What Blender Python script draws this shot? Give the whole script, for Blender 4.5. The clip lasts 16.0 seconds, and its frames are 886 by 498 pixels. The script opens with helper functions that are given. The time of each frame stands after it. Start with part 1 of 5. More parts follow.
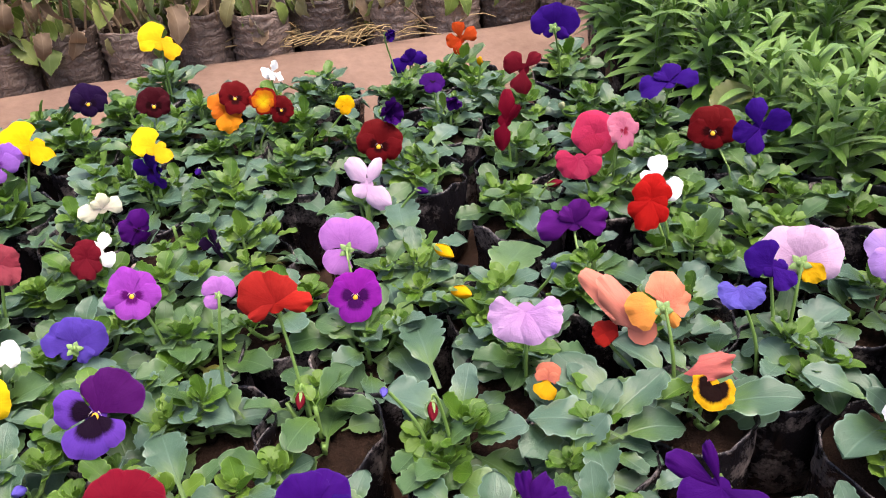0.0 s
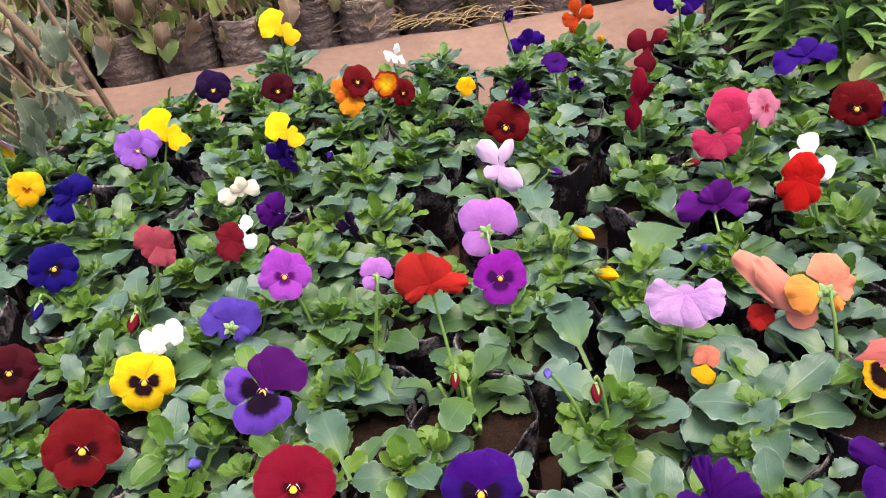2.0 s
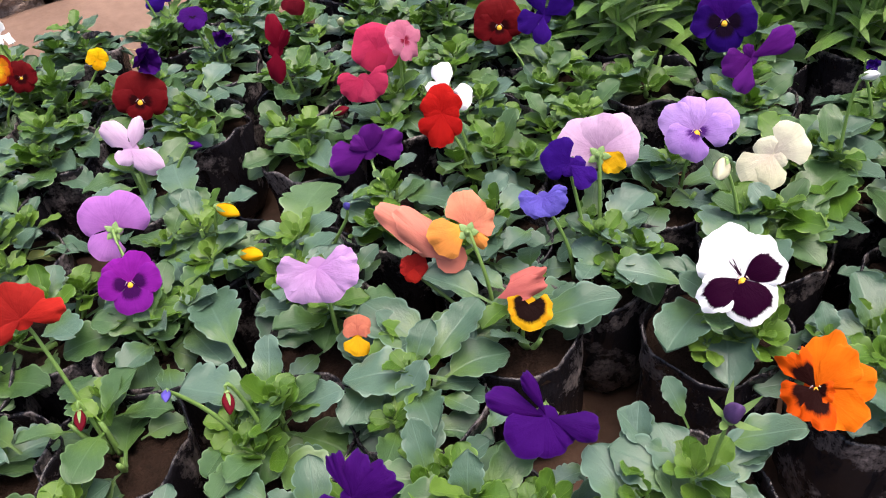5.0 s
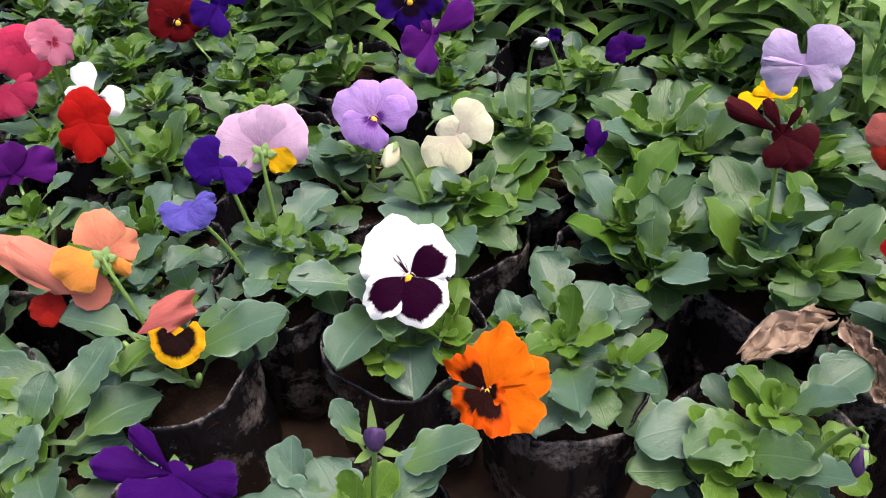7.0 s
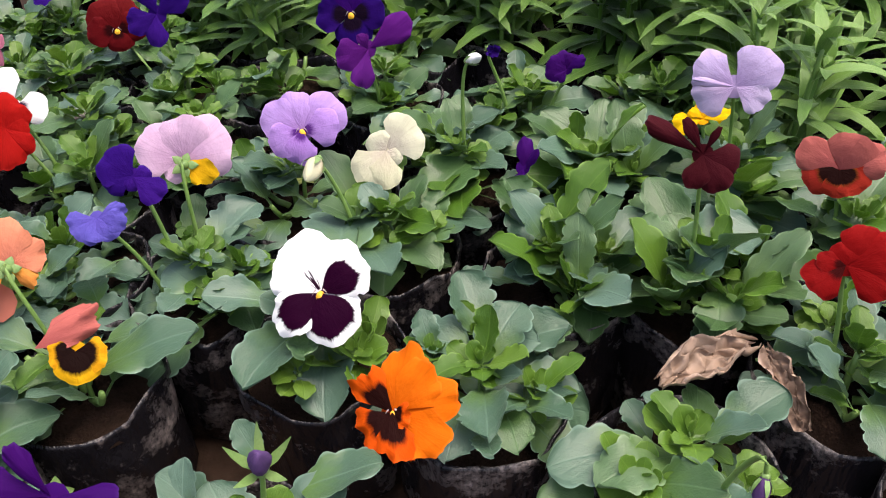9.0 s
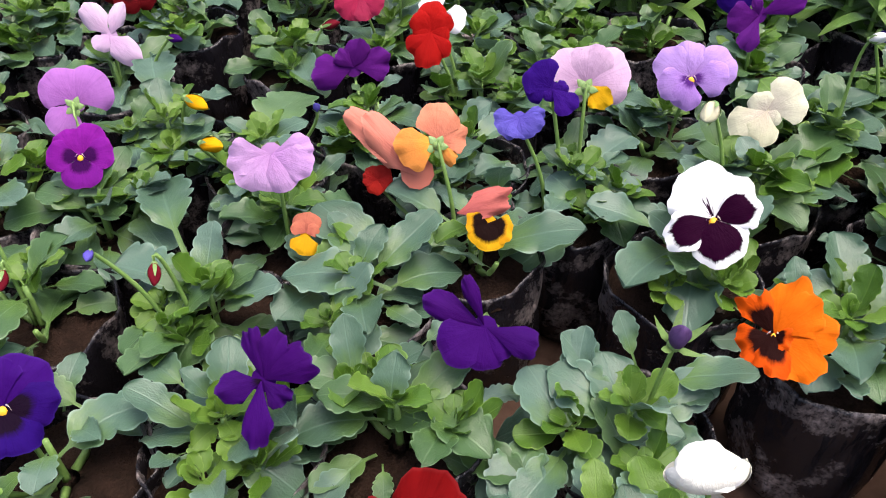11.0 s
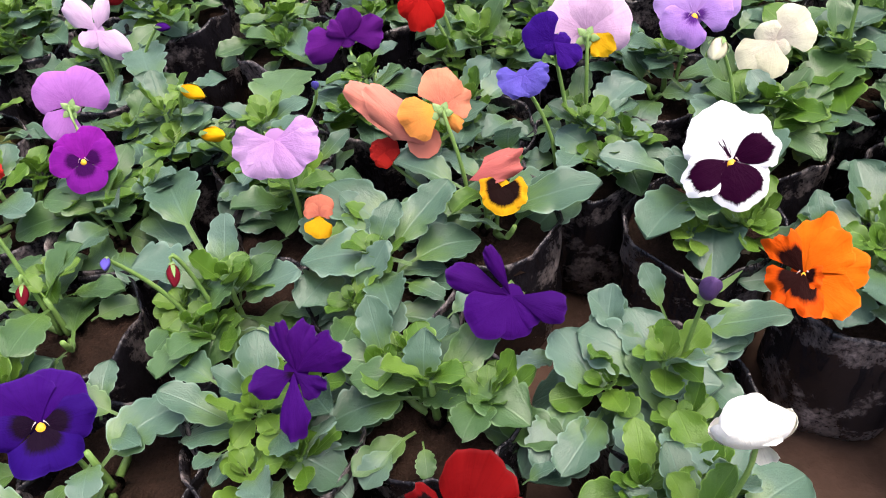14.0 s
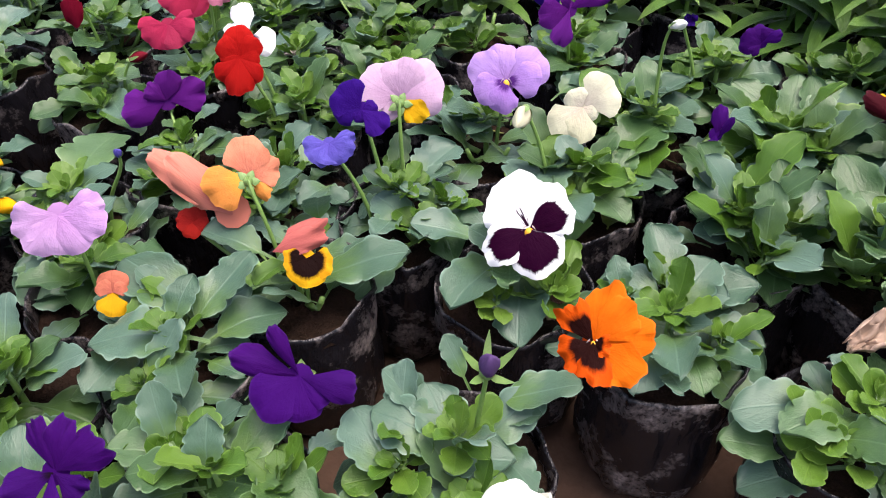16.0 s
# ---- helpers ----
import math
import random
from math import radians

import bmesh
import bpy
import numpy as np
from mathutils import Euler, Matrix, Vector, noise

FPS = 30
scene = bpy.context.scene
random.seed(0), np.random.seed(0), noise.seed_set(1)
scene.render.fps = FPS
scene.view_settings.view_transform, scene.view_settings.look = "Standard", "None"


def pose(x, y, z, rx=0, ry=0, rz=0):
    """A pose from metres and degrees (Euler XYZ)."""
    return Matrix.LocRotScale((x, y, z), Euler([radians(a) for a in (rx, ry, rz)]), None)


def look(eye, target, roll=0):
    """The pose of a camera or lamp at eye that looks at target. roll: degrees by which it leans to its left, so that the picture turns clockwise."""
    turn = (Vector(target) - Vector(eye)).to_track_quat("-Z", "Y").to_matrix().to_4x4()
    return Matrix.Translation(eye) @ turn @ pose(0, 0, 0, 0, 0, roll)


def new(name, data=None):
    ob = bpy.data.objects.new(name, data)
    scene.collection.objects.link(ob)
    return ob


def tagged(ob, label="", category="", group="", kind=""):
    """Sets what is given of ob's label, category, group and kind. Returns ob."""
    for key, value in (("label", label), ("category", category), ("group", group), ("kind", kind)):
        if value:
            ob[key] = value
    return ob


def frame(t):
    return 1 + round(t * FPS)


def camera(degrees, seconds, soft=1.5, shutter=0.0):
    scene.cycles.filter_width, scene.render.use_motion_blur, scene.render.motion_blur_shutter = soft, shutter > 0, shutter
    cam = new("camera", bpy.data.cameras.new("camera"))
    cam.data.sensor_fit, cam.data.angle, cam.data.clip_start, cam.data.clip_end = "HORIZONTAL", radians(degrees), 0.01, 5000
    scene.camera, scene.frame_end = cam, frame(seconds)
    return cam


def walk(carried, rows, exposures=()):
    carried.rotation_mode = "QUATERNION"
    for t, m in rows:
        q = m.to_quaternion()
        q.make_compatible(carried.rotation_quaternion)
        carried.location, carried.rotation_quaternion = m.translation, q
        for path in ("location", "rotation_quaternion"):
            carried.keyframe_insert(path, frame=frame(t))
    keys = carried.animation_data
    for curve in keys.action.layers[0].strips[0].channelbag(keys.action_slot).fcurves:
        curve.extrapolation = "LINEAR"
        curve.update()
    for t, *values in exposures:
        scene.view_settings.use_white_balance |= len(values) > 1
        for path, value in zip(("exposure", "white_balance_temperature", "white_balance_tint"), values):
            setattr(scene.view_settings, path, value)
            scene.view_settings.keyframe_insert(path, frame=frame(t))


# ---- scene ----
cam = camera(57.2, 16.0, soft=1.05)
METRES, EYE, TILT, LEAN, TURN = 0.88, 0.65, -33.6, 4.0, 0.0
ROWS = [
    (0.0, 0.0, 0.0, 0.0, 0.0, 0.0, -0.0),
    (0.5, 0.0032, -0.0064, 0.0063, 1.1, 2.34, 1.07),
    (1.0, -0.0219, -0.0096, -0.0067, 2.59, 1.95, 0.11),
    (1.5, -0.0625, -0.003, 0.0025, 3.02, -1.16, 1.21),
    (2.0, -0.0789, -0.0021, -0.001, 5.17, -1.22, 0.09),
    (2.5, -0.0662, 0.0151, 0.0068, 3.43, -2.18, 2.41),
    (3.0, 0.0013, 0.0292, 0.0308, -2.49, -2.08, 6.47),
    (5.5, 0.1067, 0.1014, -0.0015, -14.2, -8.52, 11.42),
    (6.0, 0.1622, 0.1253, -0.0182, -19.14, -9.66, 12.94),
    (6.5, 0.1878, 0.1296, -0.0208, -20.87, -9.63, 14.09),
    (7.0, 0.2267, 0.1345, -0.028, -24.13, -9.14, 15.6),
    (7.5, 0.2517, 0.1357, -0.0355, -26.13, -8.23, 15.53),
    (8.0, 0.2822, 0.1413, -0.051, -28.61, -9.4, 15.11),
    (10.5, 0.1715, 0.1075, -0.048, -13.69, -5.15, 7.18),
    (11.0, 0.1051, 0.1009, -0.0655, -9.68, -6.91, 3.32),
    (11.5, 0.0623, 0.0987, -0.0899, -5.33, -9.89, 1.42),
    (12.0, 0.0383, 0.0964, -0.109, -2.47, -11.33, -0.81),
    (12.5, 0.0505, 0.0988, -0.1001, -2.86, -11.89, 1.83),
    (13.0, 0.079, 0.1091, -0.0904, -5.92, -11.96, 5.41),
    (13.5, 0.0947, 0.1232, -0.0866, -8.55, -12.88, 6.85),
    (14.0, 0.1015, 0.1118, -0.051, -9.92, -10.35, 9.19),
    (14.5, 0.127, 0.1108, -0.0413, -12.57, -8.74, 9.72),
    (15.0, 0.1378, 0.109, -0.0393, -14.56, -7.96, 9.06),
    (15.5, 0.1618, 0.1139, -0.0429, -16.01, -8.1, 9.27),
    (16.0, 0.1822, 0.1112, -0.0443, -17.14, -8.44, 9.46),
]
walk(cam, [(t, pose(0, 0, EYE, TILT, LEAN, TURN) @ pose(METRES * x, METRES * y, METRES * z, 90 + pitch, roll, yaw)) for t, x, y, z, yaw, pitch, roll in ROWS],
     exposures=[(0.0, 1.34, 6700, 17), (3.0, 1.34, 6650, 17), (5.5, 1.14, 6550, 15), (8.0, 1.05, 6750, 12), (11.0, 1.18, 6450, 15), (12.5, 1.16, 6400, 15), (14.0, 1.34, 6500, 16), (16.0, 1.26, 6450, 15)])

# ---- world and light: a bright overcast day ----
world = bpy.data.worlds.new("overcast_sky")
scene.world = world
world.use_nodes = True
wn = world.node_tree
sky = wn.nodes.new("ShaderNodeTexSky")
sky.sky_type = "NISHITA"
sky.sun_disc = False
sky.sun_elevation = radians(77)
sky.sun_rotation = radians(113)
sky.air_density = 1.0
sky.dust_density = 6.0
sky.ozone_density = 1.0
wn.links.new(sky.outputs[0], wn.nodes["Background"].inputs[0])
wn.nodes["Background"].inputs[1].default_value = 0.15
sun_data = bpy.data.lights.new("sun", "SUN")
sun_data.energy = 1.2
sun_data.angle = radians(45)
sun_data.color = (1.0, 0.96, 0.9)
sun = new("sun", sun_data)
sun.matrix_world = look((0.7, -0.3, 3.4), (0, 0, 0))


# ---- materials ----
def nodes_of(name):
    m = bpy.data.materials.new(name)
    m.use_nodes = True
    t = m.node_tree
    return m, t, t.nodes["Principled BSDF"], t.nodes["Material Output"]


def nd(t, kind, **kw):
    n = t.nodes.new(kind)
    for k, v in kw.items():
        n.inputs[k].default_value = v
    return n


def ramp(t, fac, stops):
    n = t.nodes.new("ShaderNodeValToRGB")
    e = n.color_ramp.elements
    while len(e) < len(stops):
        e.new(0.5)
    for el, (p, c) in zip(e, stops):
        el.position = p
        el.color = (*c, 1)
    t.links.new(fac, n.inputs[0])
    return n.outputs[0]


def mixc(t, fac, a, b, mode="MIX"):
    n = t.nodes.new("ShaderNodeMix")
    n.data_type = "RGBA"
    n.blend_type = mode
    for sock, v in ((n.inputs[0], fac), (n.inputs[6], a), (n.inputs[7], b)):
        if hasattr(v, "links"):
            t.links.new(v, sock)
        elif isinstance(v, tuple):
            sock.default_value = (*v, 1)
        else:
            sock.default_value = v
    return n.outputs[2]


def math_(t, op, a, b=0.0, c=0.0):
    n = t.nodes.new("ShaderNodeMath")
    n.operation = op
    for sock, v in zip(n.inputs, (a, b, c)):
        if hasattr(v, "links"):
            t.links.new(v, sock)
        else:
            sock.default_value = v
    return n.outputs[0]


def noise_(t, scale, detail=4.0, vec=None, rough=0.55):
    n = nd(t, "ShaderNodeTexNoise", Scale=scale, Detail=detail, Roughness=rough)
    if vec is None:
        vec = t.nodes.new("ShaderNodeTexCoord").outputs["Object"]
    t.links.new(vec, n.inputs["Vector"])
    return n.outputs["Fac"]


def bump_(t, bsdf, height, strength, dist):
    n = nd(t, "ShaderNodeBump", Strength=strength, Distance=dist)
    t.links.new(height, n.inputs["Height"])
    t.links.new(n.outputs[0], bsdf.inputs["Normal"])
    return n.outputs[0]


def uv_split(t):
    uv = t.nodes.new("ShaderNodeUVMap")
    sep = t.nodes.new("ShaderNodeSeparateXYZ")
    t.links.new(uv.outputs[0], sep.inputs[0])
    return uv.outputs[0], sep.outputs[0], sep.outputs[1]


def thin(t, bsdf, out, colour, share):
    """Lets some light through a leaf or petal."""
    tr = t.nodes.new("ShaderNodeBsdfTranslucent")
    t.links.new(colour, tr.inputs[0])
    mx = t.nodes.new("ShaderNodeMixShader")
    mx.inputs[0].default_value = share
    t.links.new(bsdf.outputs[0], mx.inputs[1])
    t.links.new(tr.outputs[0], mx.inputs[2])
    t.links.new(mx.outputs[0], out.inputs[0])


def leaf_material(name, dark, mid, light, rough=0.48, veins=1.0, share=0.16, sheen=0.25, heartgreen=0.0):
    m, t, b, out = nodes_of(name)
    uv, u, v = uv_split(t)
    info = t.nodes.new("ShaderNodeObjectInfo").outputs["Random"]
    base = ramp(t, info, [(0.0, dark), (0.55, mid), (1.0, light)])
    blot = noise_(t, 4.0, 7, uv, 0.65)
    base = mixc(t, math_(t, "MULTIPLY", blot, 0.34), base, tuple(0.55 * c for c in dark))
    # yellow-green towards the stalk
    heart = ramp(t, math_(t, "ADD", v, math_(t, "MULTIPLY", math_(t, "SUBTRACT", noise_(t, 7.0, 4, uv), 0.5), 0.35)), [(0.24, (1, 1, 1)), (0.66, (0, 0, 0))])
    base = mixc(t, math_(t, "MULTIPLY", heart, 0.75 * heartgreen), base, (0.105, 0.200, 0.012))
    # midrib and slanting side veins
    du = math_(t, "ABSOLUTE", math_(t, "SUBTRACT", u, 0.5))
    rib = math_(t, "SUBTRACT", 1.0, math_(t, "SMOOTH_MIN", math_(t, "MULTIPLY", du, 30.0), 1.0, 0.2))
    side = math_(t, "SINE", math_(t, "MULTIPLY", math_(t, "SUBTRACT", v, math_(t, "MULTIPLY", du, 0.9)), 40.0))
    side = math_(t, "POWER", math_(t, "MAXIMUM", side, 0.0), 6.0)
    vein = math_(t, "MAXIMUM", rib, math_(t, "MULTIPLY", side, 0.16))
    col = mixc(t, math_(t, "MULTIPLY", vein, 0.26 * veins), base, tuple(min(1, 1.45 * c + 0.03) for c in light))
    rim = ramp(t, du, [(0.44, (0, 0, 0)), (0.49, (1, 1, 1))])
    col = mixc(t, math_(t, "MULTIPLY", rim, 0.62 * veins), col, tuple(min(1, 1.5 * c + 0.03) for c in light))
    t.links.new(col, b.inputs["Base Color"])
    b.inputs["Roughness"].default_value = rough
    b.inputs["Specular IOR Level"].default_value = 0.48
    b.inputs["Sheen Weight"].default_value = sheen
    b.inputs["Sheen Roughness"].default_value = 0.5
    fine = noise_(t, 16.0, 5, uv, 0.65)
    bump_(t, b, math_(t, "SUBTRACT", fine, math_(t, "MULTIPLY", vein, 0.6)), 0.40, 0.0014)
    thin(t, b, out, col, share)
    return m


LEAF = leaf_material("pansy_leaf", (0.050, 0.106, 0.056), (0.072, 0.142, 0.088), (0.102, 0.176, 0.128), rough=0.36, sheen=0.05, heartgreen=0.8)
GREENLEAF = leaf_material("green_pansy_leaf", (0.042, 0.098, 0.026), (0.062, 0.132, 0.042), (0.094, 0.168, 0.070), rough=0.36, sheen=0.02, heartgreen=0.6)
YOUNG = leaf_material("young_pansy_leaf", (0.048, 0.124, 0.006), (0.080, 0.180, 0.011), (0.130, 0.238, 0.026), rough=0.4, share=0.25, sheen=0.03)
OLDLEAF = leaf_material("yellowing_leaf", (0.11, 0.15, 0.012), (0.17, 0.19, 0.016), (0.23, 0.21, 0.03), veins=0.5)
STRAP = leaf_material("sweet_william_leaf", (0.068, 0.170, 0.011), (0.113, 0.240, 0.019), (0.170, 0.310, 0.047), rough=0.42, veins=0.6, share=0.2)
SHRUBLEAF = leaf_material("shrub_leaf", (0.085, 0.150, 0.016), (0.150, 0.225, 0.030), (0.250, 0.310, 0.065), share=0.3)
WILTLEAF = leaf_material("wilted_leaf", (0.15, 0.14, 0.05), (0.21, 0.19, 0.07), (0.28, 0.26, 0.11), share=0.2)
DROOPLEAF = leaf_material("limp_grey_leaf", (0.10, 0.135, 0.075), (0.15, 0.19, 0.115), (0.21, 0.25, 0.165), share=0.2)
DRYLEAF = leaf_material("dry_shrub_leaf", (0.11, 0.070, 0.040), (0.18, 0.120, 0.070), (0.27, 0.19, 0.12), rough=0.7, sheen=0.0)
DEADLEAF = leaf_material("dead_leaf", (0.19, 0.115, 0.075), (0.30, 0.20, 0.14), (0.42, 0.30, 0.22), rough=0.7, sheen=0.0)


def plain_material(name, a, b_, scale, rough=0.6, bump=0.3, dist=0.002, spec=0.5):
    m, t, b, out = nodes_of(name)
    big = noise_(t, scale, 6)
    small = noise_(t, scale * 9, 4)
    f = math_(t, "ADD", math_(t, "MULTIPLY", big, 0.65), math_(t, "MULTIPLY", small, 0.35))
    t.links.new(ramp(t, f, [(0.32, a), (0.68, b_)]), b.inputs["Base Color"])
    b.inputs["Roughness"].default_value = rough
    b.inputs["Specular IOR Level"].default_value = spec
    bump_(t, b, math_(t, "ADD", big, math_(t, "MULTIPLY", small, 0.6)), bump, dist)
    return m


STEM = plain_material("green_stem", (0.11, 0.21, 0.04), (0.20, 0.32, 0.08), 60, 0.45, 0.2, 0.0005)
SEPAL = plain_material("green_sepal", (0.10, 0.20, 0.04), (0.22, 0.33, 0.11), 80, 0.5, 0.2, 0.0005)
BROWNSTEM = plain_material("brown_stem", (0.13, 0.08, 0.045), (0.30, 0.21, 0.13), 40, 0.75, 0.4, 0.001)
SOIL = plain_material("potting_soil", (0.009, 0.006, 0.004), (0.030, 0.017, 0.012), 45, 0.95, 0.9, 0.006, spec=0.05)
GROUND = plain_material("trodden_earth", (0.036, 0.021, 0.015), (0.082, 0.048, 0.033), 9, 0.85, 0.6, 0.006, spec=0.10)
CLAY = plain_material("smooth_clay", (0.135, 0.082, 0.058), (0.235, 0.150, 0.110), 6, 0.85, 0.6, 0.006, spec=0.3)
STRAW = plain_material("dry_straw", (0.22, 0.15, 0.06), (0.40, 0.29, 0.14), 50, 0.75, 0.2, 0.001)
EYE_YELLOW = plain_material("pollen_yellow", (0.78, 0.36, 0.01), (0.88, 0.50, 0.03), 200, 0.55, 0.3, 0.0005)
PEBBLE = plain_material("pebble", (0.30, 0.24, 0.19), (0.46, 0.38, 0.31), 60, 0.8, 0.4, 0.001)


def bag_material(name, dusty, dust_colour, ribs=0.0):
    m, t, b, out = nodes_of(name)
    co = t.nodes.new("ShaderNodeTexCoord").outputs["Object"]
    mp = nd(t, "ShaderNodeMapping")
    mp.inputs["Scale"].default_value = (1, 1, 0.30)
    t.links.new(co, mp.inputs[0])
    w1 = noise_(t, 30, 5, mp.outputs[0], 0.6)
    crease = math_(t, "ABSOLUTE", math_(t, "SUBTRACT", noise_(t, 17, 3, mp.outputs[0], 0.5), 0.5))
    crease = math_(t, "MINIMUM", math_(t, "MULTIPLY", crease, 9.0), 1.0)
    patch = ramp(t, noise_(t, 20, 6, co, 0.65), [(0.60 - dusty, (0, 0, 0)), (0.74 - dusty * 0.6, (1, 1, 1))])
    fleck = ramp(t, noise_(t, 240, 5, co, 0.7), [(0.50 - dusty, (0, 0, 0)), (0.66 - dusty * 0.6, (1, 1, 1))])
    dmask = math_(t, "MULTIPLY", patch, math_(t, "ADD", math_(t, "MULTIPLY", fleck, 0.85), 0.15))
    if ribs:
        own = t.nodes.new("ShaderNodeObjectInfo").outputs["Random"]
        dmask = math_(t, "MULTIPLY", dmask, math_(t, "ADD", math_(t, "MULTIPLY", own, 0.75), 0.25))
    col = mixc(t, dmask, (0.010, 0.009, 0.011), dust_colour)
    t.links.new(col, b.inputs["Base Color"])
    rgh = nd(t, "ShaderNodeMapRange")
    rgh.inputs["To Min"].default_value = 0.24
    rgh.inputs["To Max"].default_value = 0.75
    t.links.new(dmask, rgh.inputs["Value"])
    t.links.new(rgh.outputs[0], b.inputs["Roughness"])
    b.inputs["Specular IOR Level"].default_value = 0.30
    h = math_(t, "ADD", math_(t, "ADD", math_(t, "MULTIPLY", w1, 1.1), math_(t, "MULTIPLY", noise_(t, 75, 4, mp.outputs[0], 0.6), 0.45)), math_(t, "MULTIPLY", crease, 0.5))
    if ribs:
        wv = nd(t, "ShaderNodeTexWave", Scale=26.0, Distortion=26.0, Detail=5.0)
        wv.bands_direction = "Z"
        t.links.new(co, wv.inputs["Vector"])
        h = math_(t, "ADD", h, math_(t, "MULTIPLY", wv.outputs["Fac"], ribs))
        col = mixc(t, math_(t, "MULTIPLY", wv.outputs["Fac"], 0.22), col, (0.03, 0.025, 0.024))
        col = mixc(t, ramp(t, noise_(t, 9, 5, co, 0.7), [(0.48, (0, 0, 0)), (0.60, (0.5, 0.5, 0.5))]), col, (0.035, 0.030, 0.030))
        t.links.new(col, b.inputs["Base Color"])
    bump_(t, b, h, 1.0, 0.007)
    return m


BAG = bag_material("black_plastic_bag", 0.09, (0.38, 0.32, 0.30))
OLDBAG = bag_material("weathered_plastic_bag", 0.36, (0.42, 0.31, 0.25), 0.16)

petal_cache = {}


def petal_material(base, blotch=None, ext=0.0, rim=None, centre=None, streak=0.0):
    key = (base, blotch, ext, rim, centre, streak)
    if key in petal_cache:
        return petal_cache[key]
    m, t, b, out = nodes_of("petal")
    uv, u, v = uv_split(t)
    n1 = noise_(t, 3.0, 4, uv)
    hi = tuple(min(0.93, c * 1.12 + 0.003) for c in base)
    lo = tuple(c * 0.88 for c in base)
    col = mixc(t, n1, lo, hi)
    # uneven veins that fan out from the middle
    stretch = nd(t, "ShaderNodeMapping")
    stretch.inputs["Scale"].default_value = (26.0, 1.6, 1.0)
    t.links.new(uv, stretch.inputs[0])
    grain = noise_(t, 1.0, 3, stretch.outputs[0], 0.6)
    fan = math_(t, "POWER", math_(t, "MAXIMUM", math_(t, "MULTIPLY", math_(t, "SUBTRACT", grain, 0.42), 3.2), 0.0), 1.6)
    blush = noise_(t, 6.5, 6, uv, 0.65)
    pale = sum(base) > 2.2
    col = mixc(t, math_(t, "MULTIPLY", math_(t, "SUBTRACT", 1.0, blush), 0.08 if pale else 0.30), col, tuple(0.62 * c for c in base))
    col = mixc(t, math_(t, "MULTIPLY", fan, 0.03 if pale else 0.38), col, tuple(c * 0.55 for c in base))
    # a deeper tone towards the middle of the flower, a paler margin
    deep = ramp(t, math_(t, "ADD", v, math_(t, "MULTIPLY", math_(t, "SUBTRACT", blush, 0.5), 0.5)), [(0.15, (1, 1, 1)), (0.75, (0, 0, 0))])
    col = mixc(t, math_(t, "MULTIPLY", deep, 0.08 if pale else 0.4), col, (base[0] * 0.7, base[1] * 0.5, base[2] * 0.7))
    hem = ramp(t, v, [(0.955, (0, 0, 0)), (0.99, (1, 1, 1))])
    col = mixc(t, math_(t, "MULTIPLY", hem, 0.22), col, tuple(min(0.9, 1.5 * c + 0.03) for c in base))
    edge = noise_(t, 9.0, 3, uv)
    if centre:
        cm = ramp(t, math_(t, "ADD", v, math_(t, "MULTIPLY", math_(t, "SUBTRACT", edge, 0.5), 0.2)), [(0.18, (1, 1, 1)), (0.62, (0, 0, 0))])
        col = mixc(t, cm, col, centre)
    if rim:
        rm = ramp(t, math_(t, "ADD", v, math_(t, "MULTIPLY", math_(t, "SUBTRACT", edge, 0.5), 0.16)), [(0.78, (0, 0, 0)), (0.86, (1, 1, 1))])
        col = mixc(t, rm, col, rim)
    if blotch and streak:
        # a few short dark whiskers
        du = math_(t, "ABSOLUTE", math_(t, "SUBTRACT", u, 0.50))
        line = math_(t, "POWER", math_(t, "MAXIMUM", math_(t, "SINE", math_(t, "MULTIPLY", math_(t, "ADD", u, math_(t, "MULTIPLY", edge, 0.03)), 58.0)), 0.0), 0.7)
        far_ = math_(t, "ADD", v, math_(t, "MULTIPLY", du, 1.7))
        tuft_ = math_(t, "MULTIPLY", ramp(t, far_, [(0.44, (1, 1, 1)), (0.50, (0, 0, 0))]), math_(t, "MAXIMUM", line, ramp(t, far_, [(0.28, (1, 1, 1)), (0.32, (0, 0, 0))])))
        col = mixc(t, tuft_, col, blotch)
    elif blotch:
        # a dark blotch, feathered out along the veins
        d = math_(t, "ADD", v, math_(t, "MULTIPLY", math_(t, "SUBTRACT", edge, 0.5), 0.10))
        d = math_(t, "ADD", d, math_(t, "MULTIPLY", math_(t, "SUBTRACT", grain, 0.5), 0.16 + 0.30 * max(0.0, 0.6 - ext)))
        d = math_(t, "ADD", d, math_(t, "MULTIPLY", math_(t, "POWER", math_(t, "ABSOLUTE", math_(t, "SUBTRACT", math_(t, "MULTIPLY", u, 2.0), 1.0)), 5.0), 0.48 if ext > 0.75 else 0.12))
        soft = 0.03 if ext > 0.75 else 0.075
        bm_ = ramp(t, d, [(max(0.0, ext - soft), (1, 1, 1)), (ext + soft, (0, 0, 0))])
        col = mixc(t, bm_, col, blotch)
    t.links.new(col, b.inputs["Base Color"])
    b.inputs["Roughness"].default_value = 0.62
    b.inputs["Specular IOR Level"].default_value = 0.03
    bump_(t, b, math_(t, "ADD", math_(t, "MULTIPLY", fan, 0.25), math_(t, "MULTIPLY", noise_(t, 3.5, 3, uv), 2.0)), 0.40, 0.0014)
    thin(t, b, out, col, 0.10)
    petal_cache[key] = m
    return m


